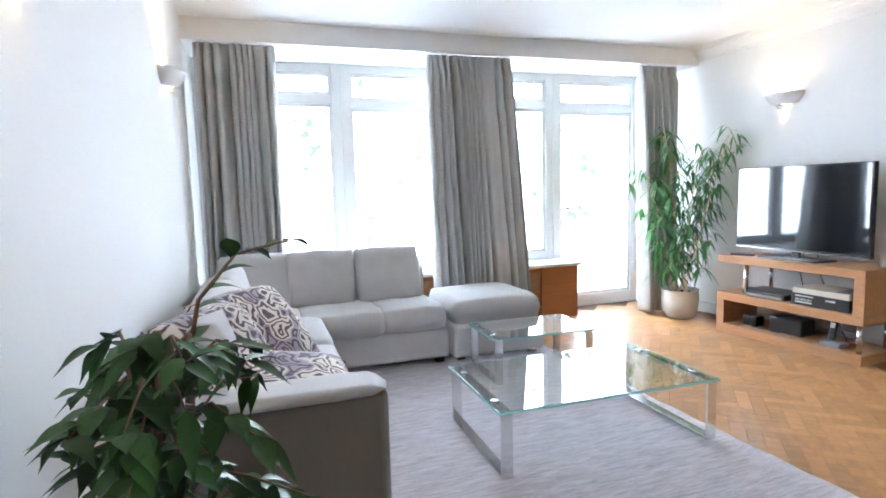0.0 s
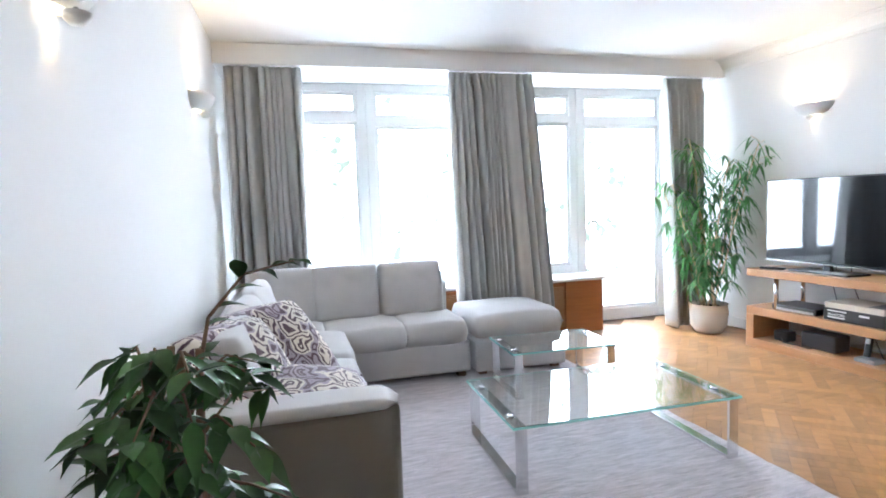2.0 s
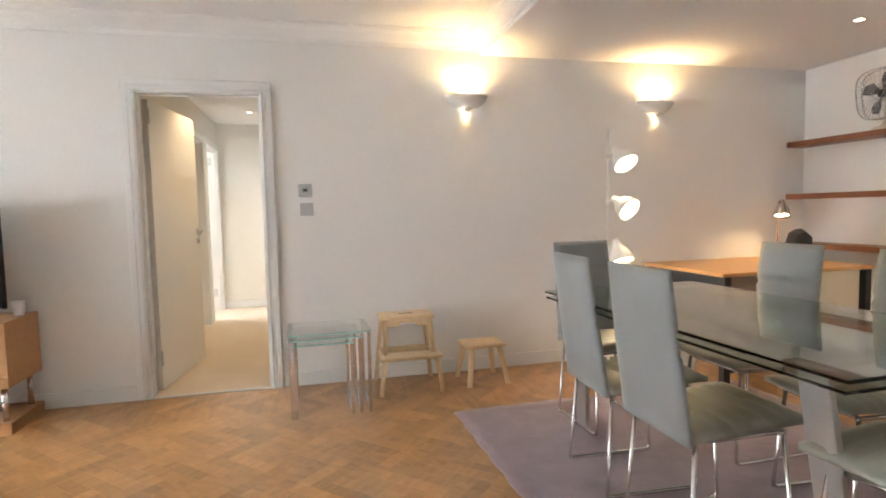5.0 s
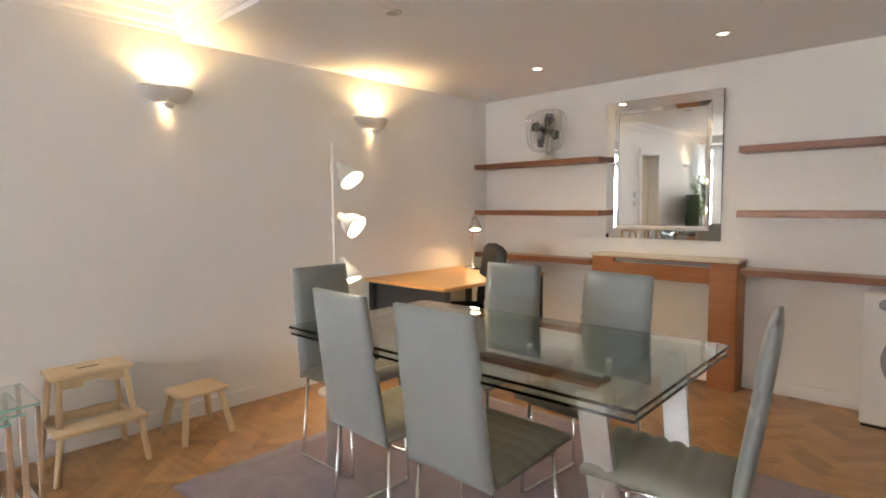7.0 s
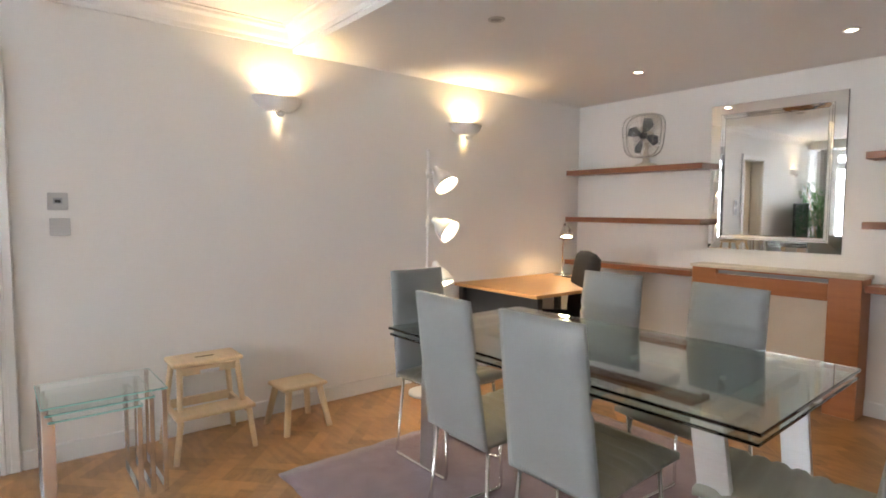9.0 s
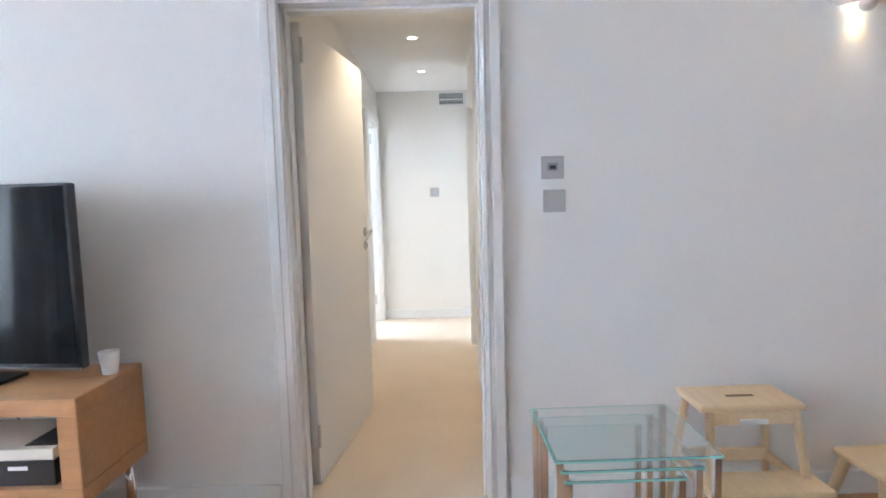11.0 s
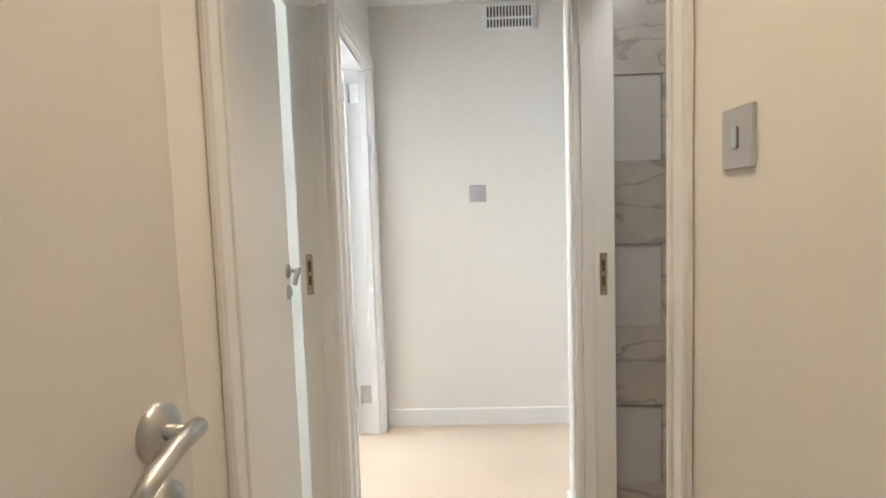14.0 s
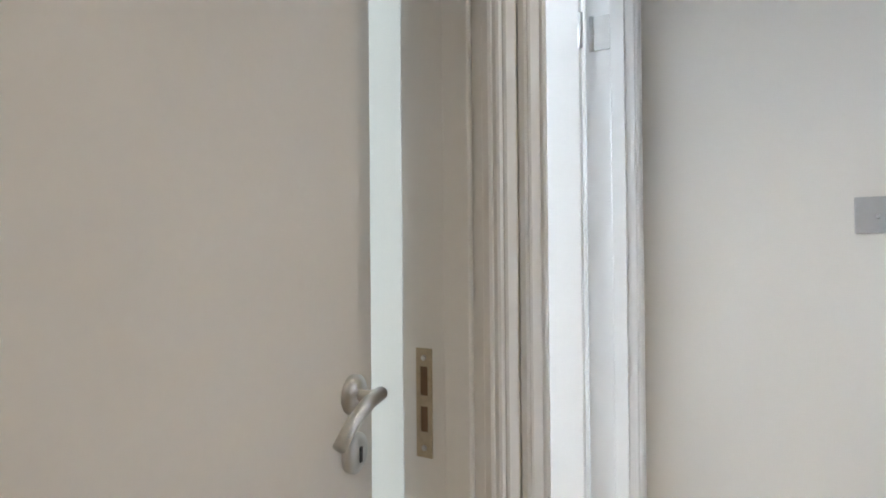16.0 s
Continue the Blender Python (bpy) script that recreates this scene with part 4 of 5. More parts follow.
def ficus(m):
    r = random.Random(11)
    p = thing("ficus_plant", m, "leafy green weeping fig in a dark pot", "potted plant")
    lathe("pot", [(0.0, 0.0), (0.11, 0.0), (0.15, 0.26), (0.158, 0.28), (0.145, 0.28), (0.135, 0.24), (0, 0.235)], BARK, p, 28)
    wood, leaves = bmesh.new(), bmesh.new()
    for k in range(4):
        a = k * 1.7
        add_tube(wood, [(0.02 * math.cos(a), 0.02 * math.sin(a), 0.23), (0.04 * math.cos(a + 1), 0.04 * math.sin(a + 1), 0.4), (0.05 * math.cos(a), 0.05 * math.sin(a), 0.97)], 0.01, 8, [0.014, 0.011, 0.008])
    for k in range(78):
        a, z0 = r.uniform(0, math.tau), r.uniform(0.50, 0.98)
        reach, rise = r.uniform(0.06, 0.24), r.uniform(-0.10, 0.12)
        d = Vector((math.cos(a) * (0.6 if math.cos(a) < 0 else 1.0), math.sin(a), 0))
        b0 = Vector((0.04 * math.cos(a), 0.04 * math.sin(a), z0))
        pts = [b0, b0 + d * reach * 0.5 + Vector((0, 0, rise * 0.8)), b0 + d * reach + Vector((0, 0, rise * 0.8 - 0.03))]
        add_tube(wood, pts, 0.003, 5, [0.004, 0.003, 0.0015])
        for f in (0.3, 0.45, 0.6, 0.7, 0.8, 0.9, 1.0, 1.02):
            q = pts[0].lerp(pts[1], f * 2) if f < 0.5 else pts[1].lerp(pts[2], f * 2 - 1)
            w = (d * r.uniform(0.2, 1) + rand_dir(r, 0.6) * 0.9)
            w.z -= 0.25
            leaf(leaves, q, w, Vector((0, 0, 1)), r.uniform(0.055, 0.088), r.uniform(0.030, 0.042), r.uniform(0.1, 0.6), 6)
    # the long shoot
    shoot = [Vector((0.03, 0.0, 0.85)), Vector((0.07, 0.0, 1.03)), Vector((0.14, 0.01, 1.11)), Vector((0.24, 0.02, 1.13))]
    add_tube(wood, shoot, 0.004, 6, [0.006, 0.004, 0.003, 0.002])
    for a, b in zip(shoot, shoot[1:]):
        for f in (0.2, 0.55, 0.9):
            w = rand_dir(r, 0.5) + (b - a).normalized()
            leaf(leaves, a.lerp(b, f), w, Vector((0, 0, 1)), r.uniform(0.06, 0.085), 0.038, 0.4, 6)
    finish("branches", wood, BARK, p, smooth=True)
    finish("leaves", leaves, LEAFA, p, smooth=True)
    tube("soil", [(0, 0, 0.236), (0, 0, 0.245)], 0.132, SOIL, p, 20)


ficus(pose(-0.34, 1.66, 0.0))


def bamboo(m):
    r = random.Random(4)
    p = thing("tall_bamboo_palm", m, "tall green bamboo-leaved houseplant in a cream pot", "potted plant")
    lathe("pot", [(0, 0), (0.11, 0), (0.15, 0.06), (0.165, 0.18), (0.155, 0.25), (0.165, 0.26), (0.15, 0.26), (0.14, 0.22), (0, 0.215)], POT, p, 32)
    tube("soil", [(0, 0, 0.216), (0, 0, 0.225)], 0.138, SOIL, p, 20)
    stems, leaves = bmesh.new(), bmesh.new()
    for k in range(7):
        a = k * 0.9
        lean = 0.13 + 0.05 * (k % 3)
        side = 1 if k % 2 else -1
        top = 1.32 + 0.42 * r.random() if k else 1.74
        pts = [Vector((0.06 * math.cos(a), 0.06 * math.sin(a), 0.22))]
        for j in range(1, 7):
            f = j / 6
            pts.append(Vector((0.05 * math.cos(a) + side * 0.7 * lean * f * 1.6, 0.05 * math.sin(a) - side * 0.8 * lean * f * 1.3, 0.22 + (top - 0.22) * f)) + Vector((r.uniform(-0.01, 0.01), r.uniform(-0.01, 0.01), 0)))
        add_tube(stems, pts, 0.008, 7, [0.009 - 0.0009 * j for j in range(7)])
        for j in range(30):
            f = 0.16 + 0.84 * (j / 29)
            i = min(5, int(f * 6))
            q = pts[i].lerp(pts[i + 1], f * 6 - i)
            d = rand_dir(r, 0.2)
            tip = q + d * r.uniform(0.05, 0.15) + Vector((0, 0, r.uniform(0.0, 0.08)))
            add_tube(stems, [q, tip], 0.002, 4)
            for n in range(5):
                w = d * 0.7 + rand_dir(r, 0.3) + Vector((0, 0, -0.45))
                leaf(leaves, q.lerp(tip, r.uniform(0.4, 1)), w, Vector((0, 0, 1)), r.uniform(0.09, 0.17), r.uniform(0.016, 0.026), r.uniform(0.3, 0.9))
    finish("stems", stems, BIRCH, p, smooth=True)
    finish("leaves", leaves, LEAFB, p, smooth=True)


bamboo(pose(3.70, 4.38, 0.0))


# ---- nest of tables, steps and stool ----
def nest(m):
    for k, (w, d, h) in enumerate(((0.48, 0.40, 0.495), (0.41, 0.38, 0.465), (0.35, 0.36, 0.435))):
        t = thing("nesting_table", m @ pose(-0.012 * k, 0.02 * k, 0), "clear glass nesting table on chrome loop legs", "side table", "nest of three glass tables")
        block("glass_top", (-d / 2, -w / 2, h - 0.008), (d / 2, w / 2, h), GREENG, t, bevel=0.0015).visible_shadow = False
        glass_rim(t, d, w, h - 0.007, h - 0.001)
        for s in (-1, 1):
            y0, y1 = sorted((s * (w / 2 - 0.002), s * (w / 2 - 0.022)))
            bm = bmesh.new()
            add_box(bm, (-d / 2, y0, 0), (-d / 2 + 0.02, y1, h - 0.009), 0.001, 1)
            add_box(bm, (d / 2 - 0.02, y0, 0), (d / 2, y1, h - 0.009), 0.001, 1)
            add_box(bm, (-d / 2 + 0.02, y0, 0), (d / 2 - 0.02, y1, 0.02), 0.001, 1)
            finish("leg_frame", bm, CHROME, t)


nest(pose(3.575, 1.015, 0, 0, 0, 1))


def leg(parent, top, foot, w=0.03):
    return tube("leg", [top, foot], w / 2, BIRCH, parent, 8, [w * 0.55, w * 0.5])


s = thing("step_stool", pose(3.79, 0.485, 0), "pale birch two-step stool against the wall", "step stool")
for x0, x1, y0, y1, z in ((-0.06, 0.16, -0.185, 0.185, 0.50), (-0.195, -0.04, -0.205, 0.205, 0.255)):
    block("tread", (x0, y0, z - 0.025), (x1, y1, z), BIRCH, s, bevel=0.008)
block("grip_slot", (0.03, -0.05, 0.5002), (0.05, 0.05, 0.5012), BARK, s)
block("label_plate", (-0.062, -0.05, 0.432), (-0.0605, 0.05, 0.452), PRINT, s)
for y in (-1, 1):
    leg(s, (-0.045, y * 0.15, 0.478), (-0.10, y * 0.165, 0.24))
    leg(s, (0.14, y * 0.15, 0.478), (0.19, y * 0.20, 0.0))
    leg(s, (-0.165, y * 0.175, 0.232), (-0.175, y * 0.205, 0.0))
    block("rail", (-0.16, y * 0.175 - 0.01, 0.20), (0.16, y * 0.175 + 0.01, 0.232), BIRCH, s, bevel=0.003)
block("rail", (-0.06, -0.15, 0.43), (-0.04, 0.15, 0.475), BIRCH, s, bevel=0.003)
block("rail", (0.14, -0.16, 0.20), (0.16, 0.16, 0.25), BIRCH, s, bevel=0.003)
s = thing("small_stool", pose(3.77, -0.04, 0, 0, 0, 3), "small pale birch four-legged stool", "stool")
block("seat", (-0.12, -0.145, 0.25), (0.12, 0.145, 0.278), BIRCH, s, bevel=0.02, seg=3)
for x in (-1, 1):
    for y in (-1, 1):
        leg(s, (x * 0.085, y * 0.10, 0.252), (x * 0.14, y * 0.14, 0.0), 0.038)

# ---- dining table and chairs ----
dt = thing("dining_table", pose(2.05, -0.635, 0.014, 0, 0, 2), "two-tier glass dining table on slanted steel slab legs", "dining table")
block("glass_top", (-0.85, -0.475, 0.725), (0.85, 0.475, 0.737), GREYG, dt, bevel=0.002).visible_shadow = False
block("glass_leaf", (-0.845, -0.47, 0.695), (0.845, 0.47, 0.706), GREYG, dt, bevel=0.002).visible_shadow = False
for x in (-1, 1):
    for y in (-1, 1):
        bm = bmesh.new()
        add_box(bm, (-0.05, -0.012, 0), (0.05, 0.012, 0.70), 0.002, 1)
        for v in bm.verts:
            f = v.co.z / 0.70
            v.co.x += x * (0.66 + 0.08 * (1 - f))
            v.co.y += y * (0.36 - 0.05 * (1 - f))
        finish("leg", bm, STEEL, dt)
block("runner", (-0.35, -0.10, 0.62), (0.35, 0.10, 0.66), BLACKP, dt, bevel=0.006)
for x in (-0.66, 0.66):
    block("cross_beam", (x - 0.03, -0.36, 0.65), (x + 0.03, 0.36, 0.692), STEEL, dt, bevel=0.003)
for x in (-0.2, 0.2, 0.55, -0.55):
    tube("spacer", [(x, 0.0, 0.66), (x, 0.0, 0.724)], 0.012, CHROME, dt, 14)


def dining_chair(m):
    """Facing +y: a tall bent pad on a chrome loop frame."""
    c = thing("dining_chair", m, "grey leather high-backed dining chair on a chrome frame", "chair", "chairs round the dining table")
    def pad(name, pts, thick, material, w0, w1, grooves):
        bm = bmesh.new()
        n, cols = len(pts) - 1, 10
        rows = {}
        for side in (0, 1):
            for i, (y, z) in enumerate(pts):
                a, b = Vector(pts[max(i - 1, 0)]), Vector(pts[min(i + 1, n)])
                t = (b - a).normalized()
                nrm = Vector((-t.y, t.x))
                w = w0 + (w1 - w0) * i / n
                for j in range(cols + 1):
                    x = (2 * j / cols - 1)
                    edge = (1 - abs(x) ** 6) * (1 - abs(2 * i / n - 1) ** 10)
                    off = (thick / 2) * (0.35 + 0.65 * edge)
                    if side == 1 and i in grooves:
                        off -= 0.012
                    k = off if side == 0 else -off
                    rows[side, i, j] = bm.verts.new((x * w / 2, y + nrm.x * k, z + nrm.y * k))
        for side in (0, 1):
            for i in range(n):
                for j in range(cols):
                    bm.faces.new([rows[side, i + p, j + q] for p, q in ((0, 0), (1, 0), (1, 1), (0, 1))])
        for i in range(n):
            for j in (0, cols):
                bm.faces.new((rows[0, i, j], rows[0, i + 1, j], rows[1, i + 1, j], rows[1, i, j]))
        for j in range(cols):
            for i in (0, n):
                bm.faces.new((rows[0, i, j], rows[0, i, j + 1], rows[1, i, j + 1], rows[1, i, j]))
        finish(name, bm, material, c, smooth=True)
    back = [(-0.20 - 0.02 * math.sin(k / 22 * 3.1) - 0.075 * (k / 22) ** 2, 0.42 + 0.565 * k / 22) for k in range(23)]
    pad("backrest", back, 0.05, LEATH, 0.375, 0.345, (12, 14))
    seat = [(0.24 - 0.43 * k / 22, 0.455 + 0.012 * math.cos(k / 22 * 3.1)) for k in range(23)]
    pad("seat", seat, 0.065, LEATHT, 0.40, 0.385, (4, 7, 10, 13, 16))
    bm = bmesh.new()
    for s in (-1, 1):
        add_tube(bm, [(s * 0.165, -0.17, 0.43), (s * 0.185, -0.20, 0.03), (s * 0.186, -0.198, 0.012), (s * 0.186, -0.18, 0.009), (s * 0.186, 0.18, 0.009), (s * 0.186, 0.20, 0.014), (s * 0.182, 0.205, 0.04), (s * 0.165, 0.17, 0.43)], 0.008, 8)
        add_tube(bm, [(s * 0.165, -0.17, 0.425), (s * 0.165, 0.18, 0.425)], 0.008, 8)
    add_tube(bm, [(-0.165, 0.17, 0.425), (0.165, 0.17, 0.425)], 0.008, 8)
    finish("frame", bm, CHROME, c, smooth=True)
    return c


first = dining_chair(pose(2.235, -0.24, 0.014, 0, 0, 177))
for x, y, rz in ((1.75, -0.235, 180), (2.83, -0.47, 92), (2.34, -0.93, 1), (1.75, -0.92, -4), (1.20, -0.51, -80)):
    copy_thing(first, pose(x, y, 0.014, 0, 0, rz))

# ---- desk corner ----
dk = thing("desk", pose(3.53, -2.10, 0), "beech-topped office desk with dark metal legs", "desk")
block("top", (-0.40, -0.62, 0.725), (0.48, 0.62, 0.75), DESKW, dk, bevel=0.003)
block("modesty_panel", (-0.36, 0.54, 0.35), (0.46, 0.56, 0.724), BLACKP, dk)
for x in (-0.37, 0.42):
    for y in (-0.58, 0.575):
        block("leg", (x - 0.025, y - 0.025, 0), (x + 0.025, y + 0.025, 0.724), BLACKP, dk, bevel=0.003)
oc = thing("office_chair", pose(3.46, -2.03, 0, 0, 0, -38), "black fabric swivel office chair at the desk", "office chair")
cushion("seat", 0.48, 0.46, 0.11, BLACKC, oc, pose(0, 0, 0.42), 0.25)
cushion("backrest", 0.52, 0.60, 0.12, BLACKC, oc, pose(0, -0.24, 0.72, 98, 0, 0) @ pose(0, 0, -0.06), 0.22)
tube("column", [(0, 0, 0.08), (0, 0, 0.43)], 0.025, BLACKP, oc, 14)
bm = bmesh.new()
for k in range(5):
    a = k * math.tau / 5
    add_tube(bm, [(0, 0, 0.09), (0.27 * math.cos(a), 0.27 * math.sin(a), 0.055)], 0.018, 8)
    add_tube(bm, [(0.27 * math.cos(a) - 0.015, 0.27 * math.sin(a), 0.028), (0.27 * math.cos(a) + 0.015, 0.27 * math.sin(a), 0.028)], 0.028, 10)
finish("star_base", bm, BLACKP, oc, smooth=True)


def shade(parent, m, r, h, material):
    lathe("shade", [(0.020, h), (0.024, h * 0.93), (0.030, h * 0.74), (r * 0.72, h * 0.5), (r * 0.92, h * 0.2), (r, 0.0), (r - 0.004, 0.001), (r * 0.88, h * 0.2), (r * 0.68, h * 0.48), (0.02, h * 0.7), (0, h * 0.72)], material, parent, 26, m)
    lathe("bulb", [(0, 0.012), (r * 0.6, 0.014), (r * 0.72, 0.026), (r * 0.5, 0.05), (0, 0.06)], BULB, parent, 18, m)


dl = thing("desk_lamp", pose(3.81, -2.57, 0.75), "chrome desk lamp with a bell shade, lit", "desk lamp")
lathe("base", [(0, 0), (0.075, 0), (0.075, 0.012), (0.02, 0.02), (0, 0.02)], CHROME, dl, 24)
tube("stem", [(0, 0, 0.015), (0, 0, 0.42), (-0.01, -0.0, 0.46), (-0.03, 0, 0.475)], 0.007, CHROME, dl)
shade(dl, pose(-0.04, 0, 0.34, 14, 16, 0), 0.065, 0.14, CHROME)
lamp("desk_lamp_light", "SPOT", (3.77, -2.57, 1.085), 5, WARM, aim=(3.74, -2.5, 0.75), size=0.03, cone=140)
block("switch_block", (-0.16, 0.05, 0.0), (-0.06, 0.08, 0.012), BLACKP, dl, bevel=0.003)

fl = thing("floor_lamp", pose(3.75, -1.02, 0), "white three-headed floor lamp with tilted shades, lit", "floor lamp")
lathe("base", [(0, 0), (0.135, 0), (0.135, 0.018), (0.12, 0.024), (0, 0.026)], WHITEP, fl, 36)
tube("pole", [(0, 0, 0.02), (0, 0, 1.755)], 0.010, WHITEP, fl, 12)
for z, tilt, turn in ((1.55, 42, 0), (1.20, 58, 5), (0.88, 25, -5)):
    m = pose(0, 0, z, 0, 0, turn) @ pose(-0.05, -0.045, 0.04, -tilt * 0.2, tilt, 0) @ pose(0, 0, -0.13)
    shade(fl, m, 0.088, 0.175, WHITEP)
    tube("arm", [(0, 0, z + 0.03), (-0.02, -0.04, z + 0.045), (-0.03, -0.07, z + 0.03)], 0.007, WHITEP, fl)
    tube("clamp", [(0, 0, z + 0.005), (0, 0, z + 0.055)], 0.016, WHITEP, fl, 12)
    w = pose(3.75, -1.02, 0) @ m
    lamp("floor_lamp_light", "SPOT", (w @ Matrix.Translation((0, 0, 0.004))).translation, 6, WARM, aim=(w @ Matrix.Translation((0, 0, -0.5))).translation, size=0.03, cone=130)

# ---- mirror wall ----
def shelf(x0, x1, z, label):
    s = thing("wall_shelf", pose(x0, YM, z), label, "shelf", "floating wall shelves")
    block("board", (0, 0.001, -0.045), (x1 - x0, 0.19, 0), WALNUT, s, bevel=0.003)


for z in (1.708, 1.272):
    shelf(2.724, 4.035, z, "dark walnut floating shelf on the white wall")
    shelf(0.25, 1.695, z, "dark walnut floating shelf on the white wall")
shelf(2.785, 4.035, 0.865, "long walnut floating shelf beside the radiator cover")
shelf(0.25, 1.66, 0.872, "long walnut floating shelf over the washing machine")
rc = thing("radiator_cover", pose(1.672, YM, 0), "cherry wood radiator cover with a pale stone top", "radiator cover")
W = 1.10
bm = bmesh.new()
add_box(bm, (0, 0.0, 0), (0.185, 0.19, 0.905), 0.003, 1)
add_box(bm, (W - 0.185, 0.0, 0), (W, 0.19, 0.905), 0.003, 1)
add_box(bm, (0.186, 0.165, 0.75), (W - 0.186, 0.19, 0.865), 0.003, 1)
add_box(bm, (0.186, 0.165, 0.895), (W - 0.186, 0.19, 0.905), 0.002, 1)
finish("frame", bm, CHERRY, rc)
block("top", (-0.012, 0.0, 0.906), (W + 0.012, 0.20, 0.93), CARDB, rc, bevel=0.004)
block("panel", (0.186, 0.12, 0.03), (W - 0.186, 0.13, 0.748), COVE, rc)
block("slot_shadow", (0.186, 0.14, 0.866), (W - 0.186, 0.15, 0.894), GREYP, rc)

mr = thing("wall_mirror", pose(2.286, YM + 0.014, 1.594, -0.7, 0, 1.95), "tall rectangular silver mirror hanging above the radiator cover", "mirror")
block("backing", (-0.44, 0.001, -0.545), (0.44, 0.02, 0.545), BLACKP, mr)
block("centre_glass", (-0.335, 0.021, -0.44), (0.335, 0.0255, 0.44), MIRROR, mr, bevel=0.002)
for k in range(4):
    bm = bmesh.new()
    hw, hh = (0.44, 0.545) if k % 2 == 0 else (0.545, 0.44)
    o, i = 0.0, 0.098
    # sloping outer strip, then a thin inner bevel
    for (o0, y0), (o1, y1) in (((0.0, 0.027), (0.072, 0.031)), ((0.074, 0.032), (0.084, 0.030)), ((0.086, 0.0305), (0.104, 0.0265))):
        q = [(-hw + o0, y0, hh - o0), (hw - o0, y0, hh - o0), (hw - o1, y1, hh - o1), (-hw + o1, y1, hh - o1)]
        bm.faces.new([bm.verts.new(p) for p in q])
    finish("bevelled_strip", bm, MIRROR, mr, pose(0, 0, 0, 0, 90 * k, 0))
block("edge", (-0.442, 0.001, -0.547), (0.442, 0.0235, -0.5455), STEEL, mr)

fan = thing("desk_fan", pose(3.26, -2.96, 1.709), "vintage desk fan with dark blades in a clear guard", "fan")
lathe("base", [(0, 0), (0.095, 0), (0.09, 0.015), (0.04, 0.03), (0.025, 0.05), (0, 0.05)], CARDB, fan, 30)
tube("neck", [(0, 0, 0.045), (0, 0, 0.14), (0, -0.01, 0.2)], 0.02, CARDB, fan, 14, [0.028, 0.018, 0.02])
tube("motor", [(0, -0.06, 0.255), (0, -0.04, 0.255), (0, 0.02, 0.255), (0, 0.03, 0.255)], 0.05, CARDB, fan, 20, [0.03, 0.05, 0.05, 0.02])
bm = bmesh.new()
for k in range(4):
    a = k * math.tau / 4 + 0.4
    vs = []
    for rad, da, tw in ((0.03, -0.35, 0.008), (0.09, -0.42, 0.016), (0.145, -0.30, 0.014), (0.155, 0.1, 0.0), (0.12, 0.42, -0.014), (0.05, 0.4, -0.012)):
        vs.append(bm.verts.new((rad * math.cos(a + da), 0.045 + tw, 0.255 + rad * math.sin(a + da))))
    bm.faces.new(vs)
ob = finish("blades", bm, mat("dark_blue_plastic", (0.03, 0.04, 0.055), 0.35), fan)
ob.modifiers.new("thick", "SOLIDIFY").thickness = 0.003
tube("hub", [(0, 0.03, 0.255), (0, 0.062, 0.255), (0, 0.068, 0.255)], 0.03, BLACKP, fan, 18, [0.03, 0.03, 0.02])
bm = bmesh.new()
def squircle(r, y):
    pts = []
    for k in range(41):
        a = k * math.tau / 40
        n = (abs(math.cos(a)) ** 3.4 + abs(math.sin(a)) ** 3.4) ** (-1 / 3.4)
        pts.append((r * n * math.cos(a) * (1 + 0.10 * math.sin(a)), y, 0.255 + r * n * math.sin(a)))
    return pts
for r, y in ((0.178, 0.02), (0.178, 0.075), (0.12, 0.086), (0.065, 0.09)):
    add_tube(bm, squircle(r, y), 0.005 if r > 0.15 else 0.002, 5)
for k in range(36):
    a = k * math.tau / 36
    p = squircle(0.178, 0.075)[int(k * 40 / 36)]
    add_tube(bm, [(0.03 * math.cos(a), 0.092, 0.255 + 0.03 * math.sin(a)), p], 0.0016, 4)
finish("guard", bm, CHROME, fan, smooth=True)

wm = thing("washing_machine", pose(0.67, -2.75, 0), "white front-loading washing machine under the shelf", "washing machine")
block("body", (-0.29, -0.25, 0.02), (0.29, 0.0, 0.80), WHITEP, wm, bevel=0.012)
lathe("door_ring", [(0.20, 0.0), (0.20, 0.02), (0.185, 0.032), (0.15, 0.03), (0.145, 0.01)], GREYP, wm, 40, pose(0, 0.001, 0.42, -90, 0, 0))
lathe("door_glass", [(0, 0.028), (0.08, 0.025), (0.145, 0.012)], SCREEN, wm, 32, pose(0, 0.001, 0.42, -90, 0, 0))
lathe("dial", [(0, 0.02), (0.028, 0.02), (0.032, 0.0)], GREYP, wm, 24, pose(0.19, 0.001, 0.735, -90, 0, 0))
block("drawer", (-0.27, 0.0, 0.68), (-0.1, 0.004, 0.785), WHITEP, wm, bevel=0.002)
block("plinth", (-0.28, -0.24, 0.0), (0.28, -0.02, 0.02), BLACKP, wm)

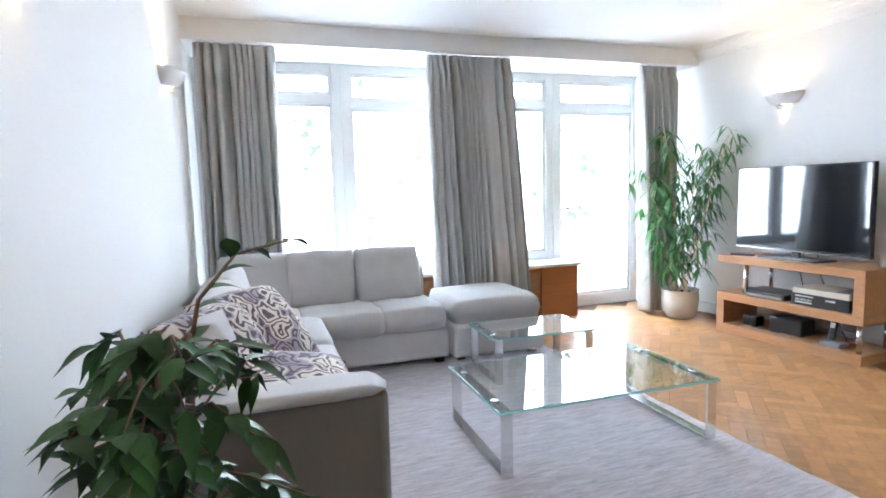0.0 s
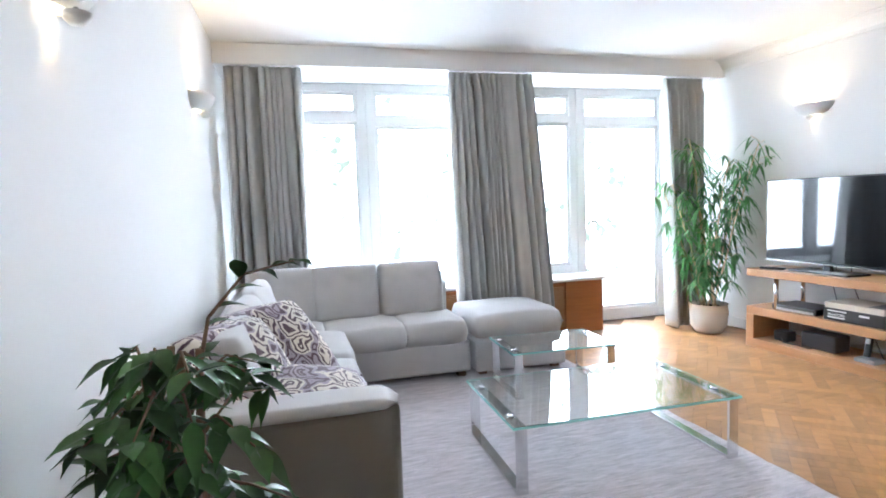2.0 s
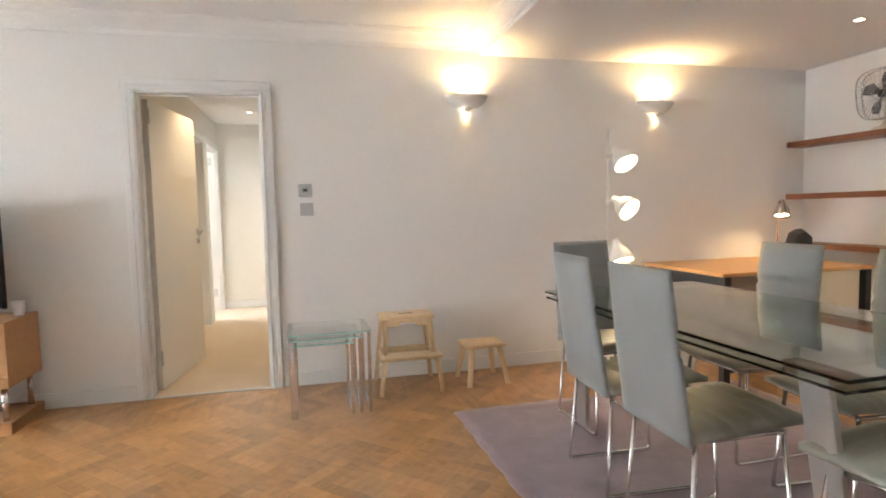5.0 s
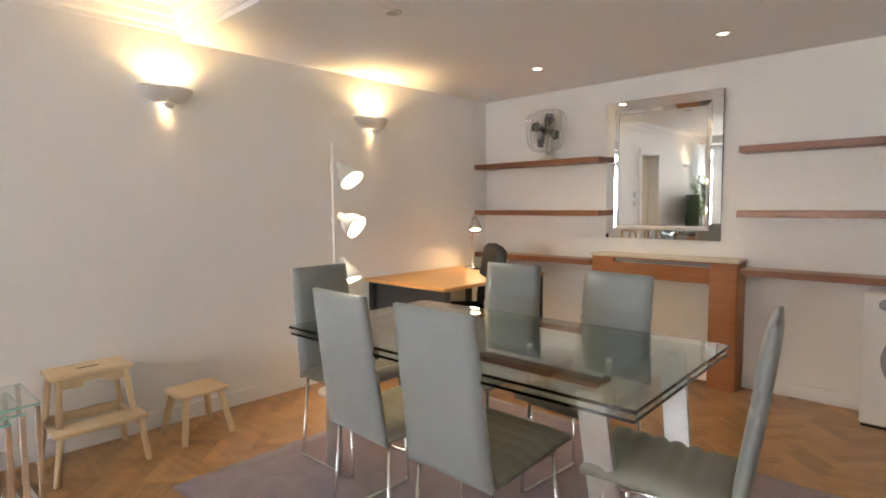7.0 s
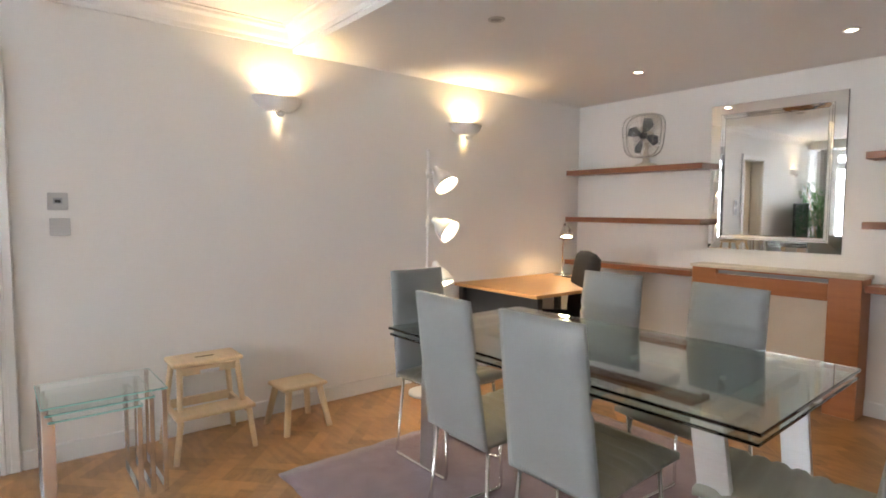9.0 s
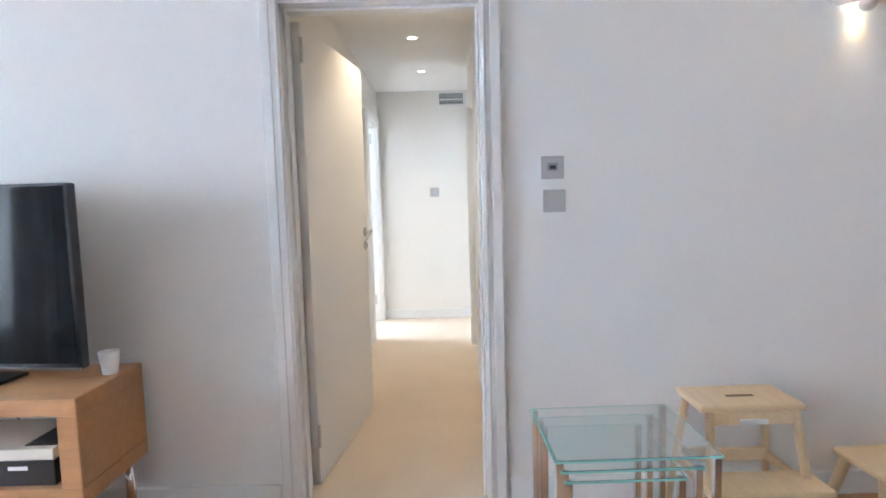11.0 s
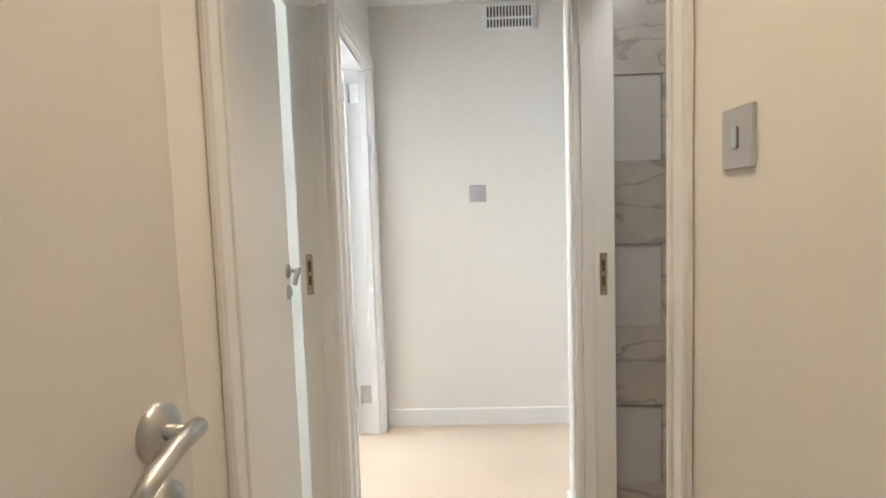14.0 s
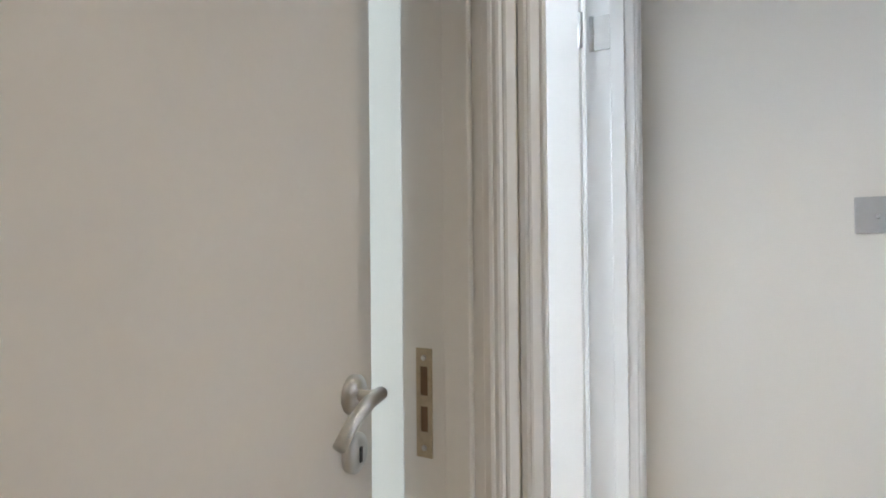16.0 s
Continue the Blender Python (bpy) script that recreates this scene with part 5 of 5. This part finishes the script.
# ---- marble tiles in the bath ----
TW, TH = 0.45, 0.305
tile_mesh = None
for i in range(4):
    for j in range(8):
        if tile_mesh is None:
            ob = block("tile", (-0.008, -TW / 2 + 0.0008, -TH / 2 + 0.0008), (0.0, TW / 2 - 0.0008, TH / 2 - 0.0008), MARBLE, bath, bevel=0.001, seg=1)
            tile_mesh = ob.data
        else:
            ob = new("tile", tile_mesh)
            ob.parent = bath
        ob.matrix_basis = Matrix.Translation((6.599, 0.965 - TW * i - (0.2 if j % 2 else 0.0), 0.0325 + TH * (j + 0.0) + 0.0))

# ---- herringbone parquet ----
L, WD = 0.28, 0.07
near, rest = [], []
for i in range(-60, 60):
    for j in range(-60, 60):
        for flip in (0, 1):
            # staircase lattice of right-angled pairs
            bx_, by_ = i * WD + j * L, i * WD - j * L
            if abs(j) > 40:
                continue
            cx, cy, ang = (bx_ + L / 2, by_ + WD / 2, 0) if not flip else (bx_ + L + WD / 2 - L, by_ + WD + L / 2, 90)
            p = pose(1.6, 1.0, 0, 0, 0, 45) @ Vector((cx, cy, 0))
            west = -0.33 - (4.95 - p.y) * 0.0787
            if not (YM - 0.05 < p.y < 5.05 and west - 0.1 < p.x < XW + 0.12):
                continue
            if p.x > XW - 0.1 and not (DA < p.y < DB) and p.x > XW + 0.05:
                continue
            (near if 1.9 < p.x < 3.6 and 0.3 < p.y < 2.75 else rest).append((p.x, p.y, ang + 45))
floor = bpy.data.objects["floor"]
random.Random(2).shuffle(near)
near, rest = near[:300], rest + near[300:]
plank = None
for x, y, a in near:
    if plank is None:
        ob = block("parquet_block", (-L / 2 + 0.0006, -WD / 2 + 0.0006, -0.012), (L / 2 - 0.0006, WD / 2 - 0.0006, 0), OAKP, floor)
        plank = ob.data
    else:
        ob = new("parquet_block", plank)
        ob.parent = floor
    ob.matrix_basis = pose(x, y, 0, 0, 0, a)
bm = bmesh.new()
for x, y, a in rest:
    add_box(bm, (-L / 2 + 0.0006, -WD / 2 + 0.0006, -0.012), (L / 2 - 0.0006, WD / 2 - 0.0006, 0), m=pose(x, y, 0, 0, 0, a))
tagged(finish("parquet", bm, OAKF, floor), kind="stuff")
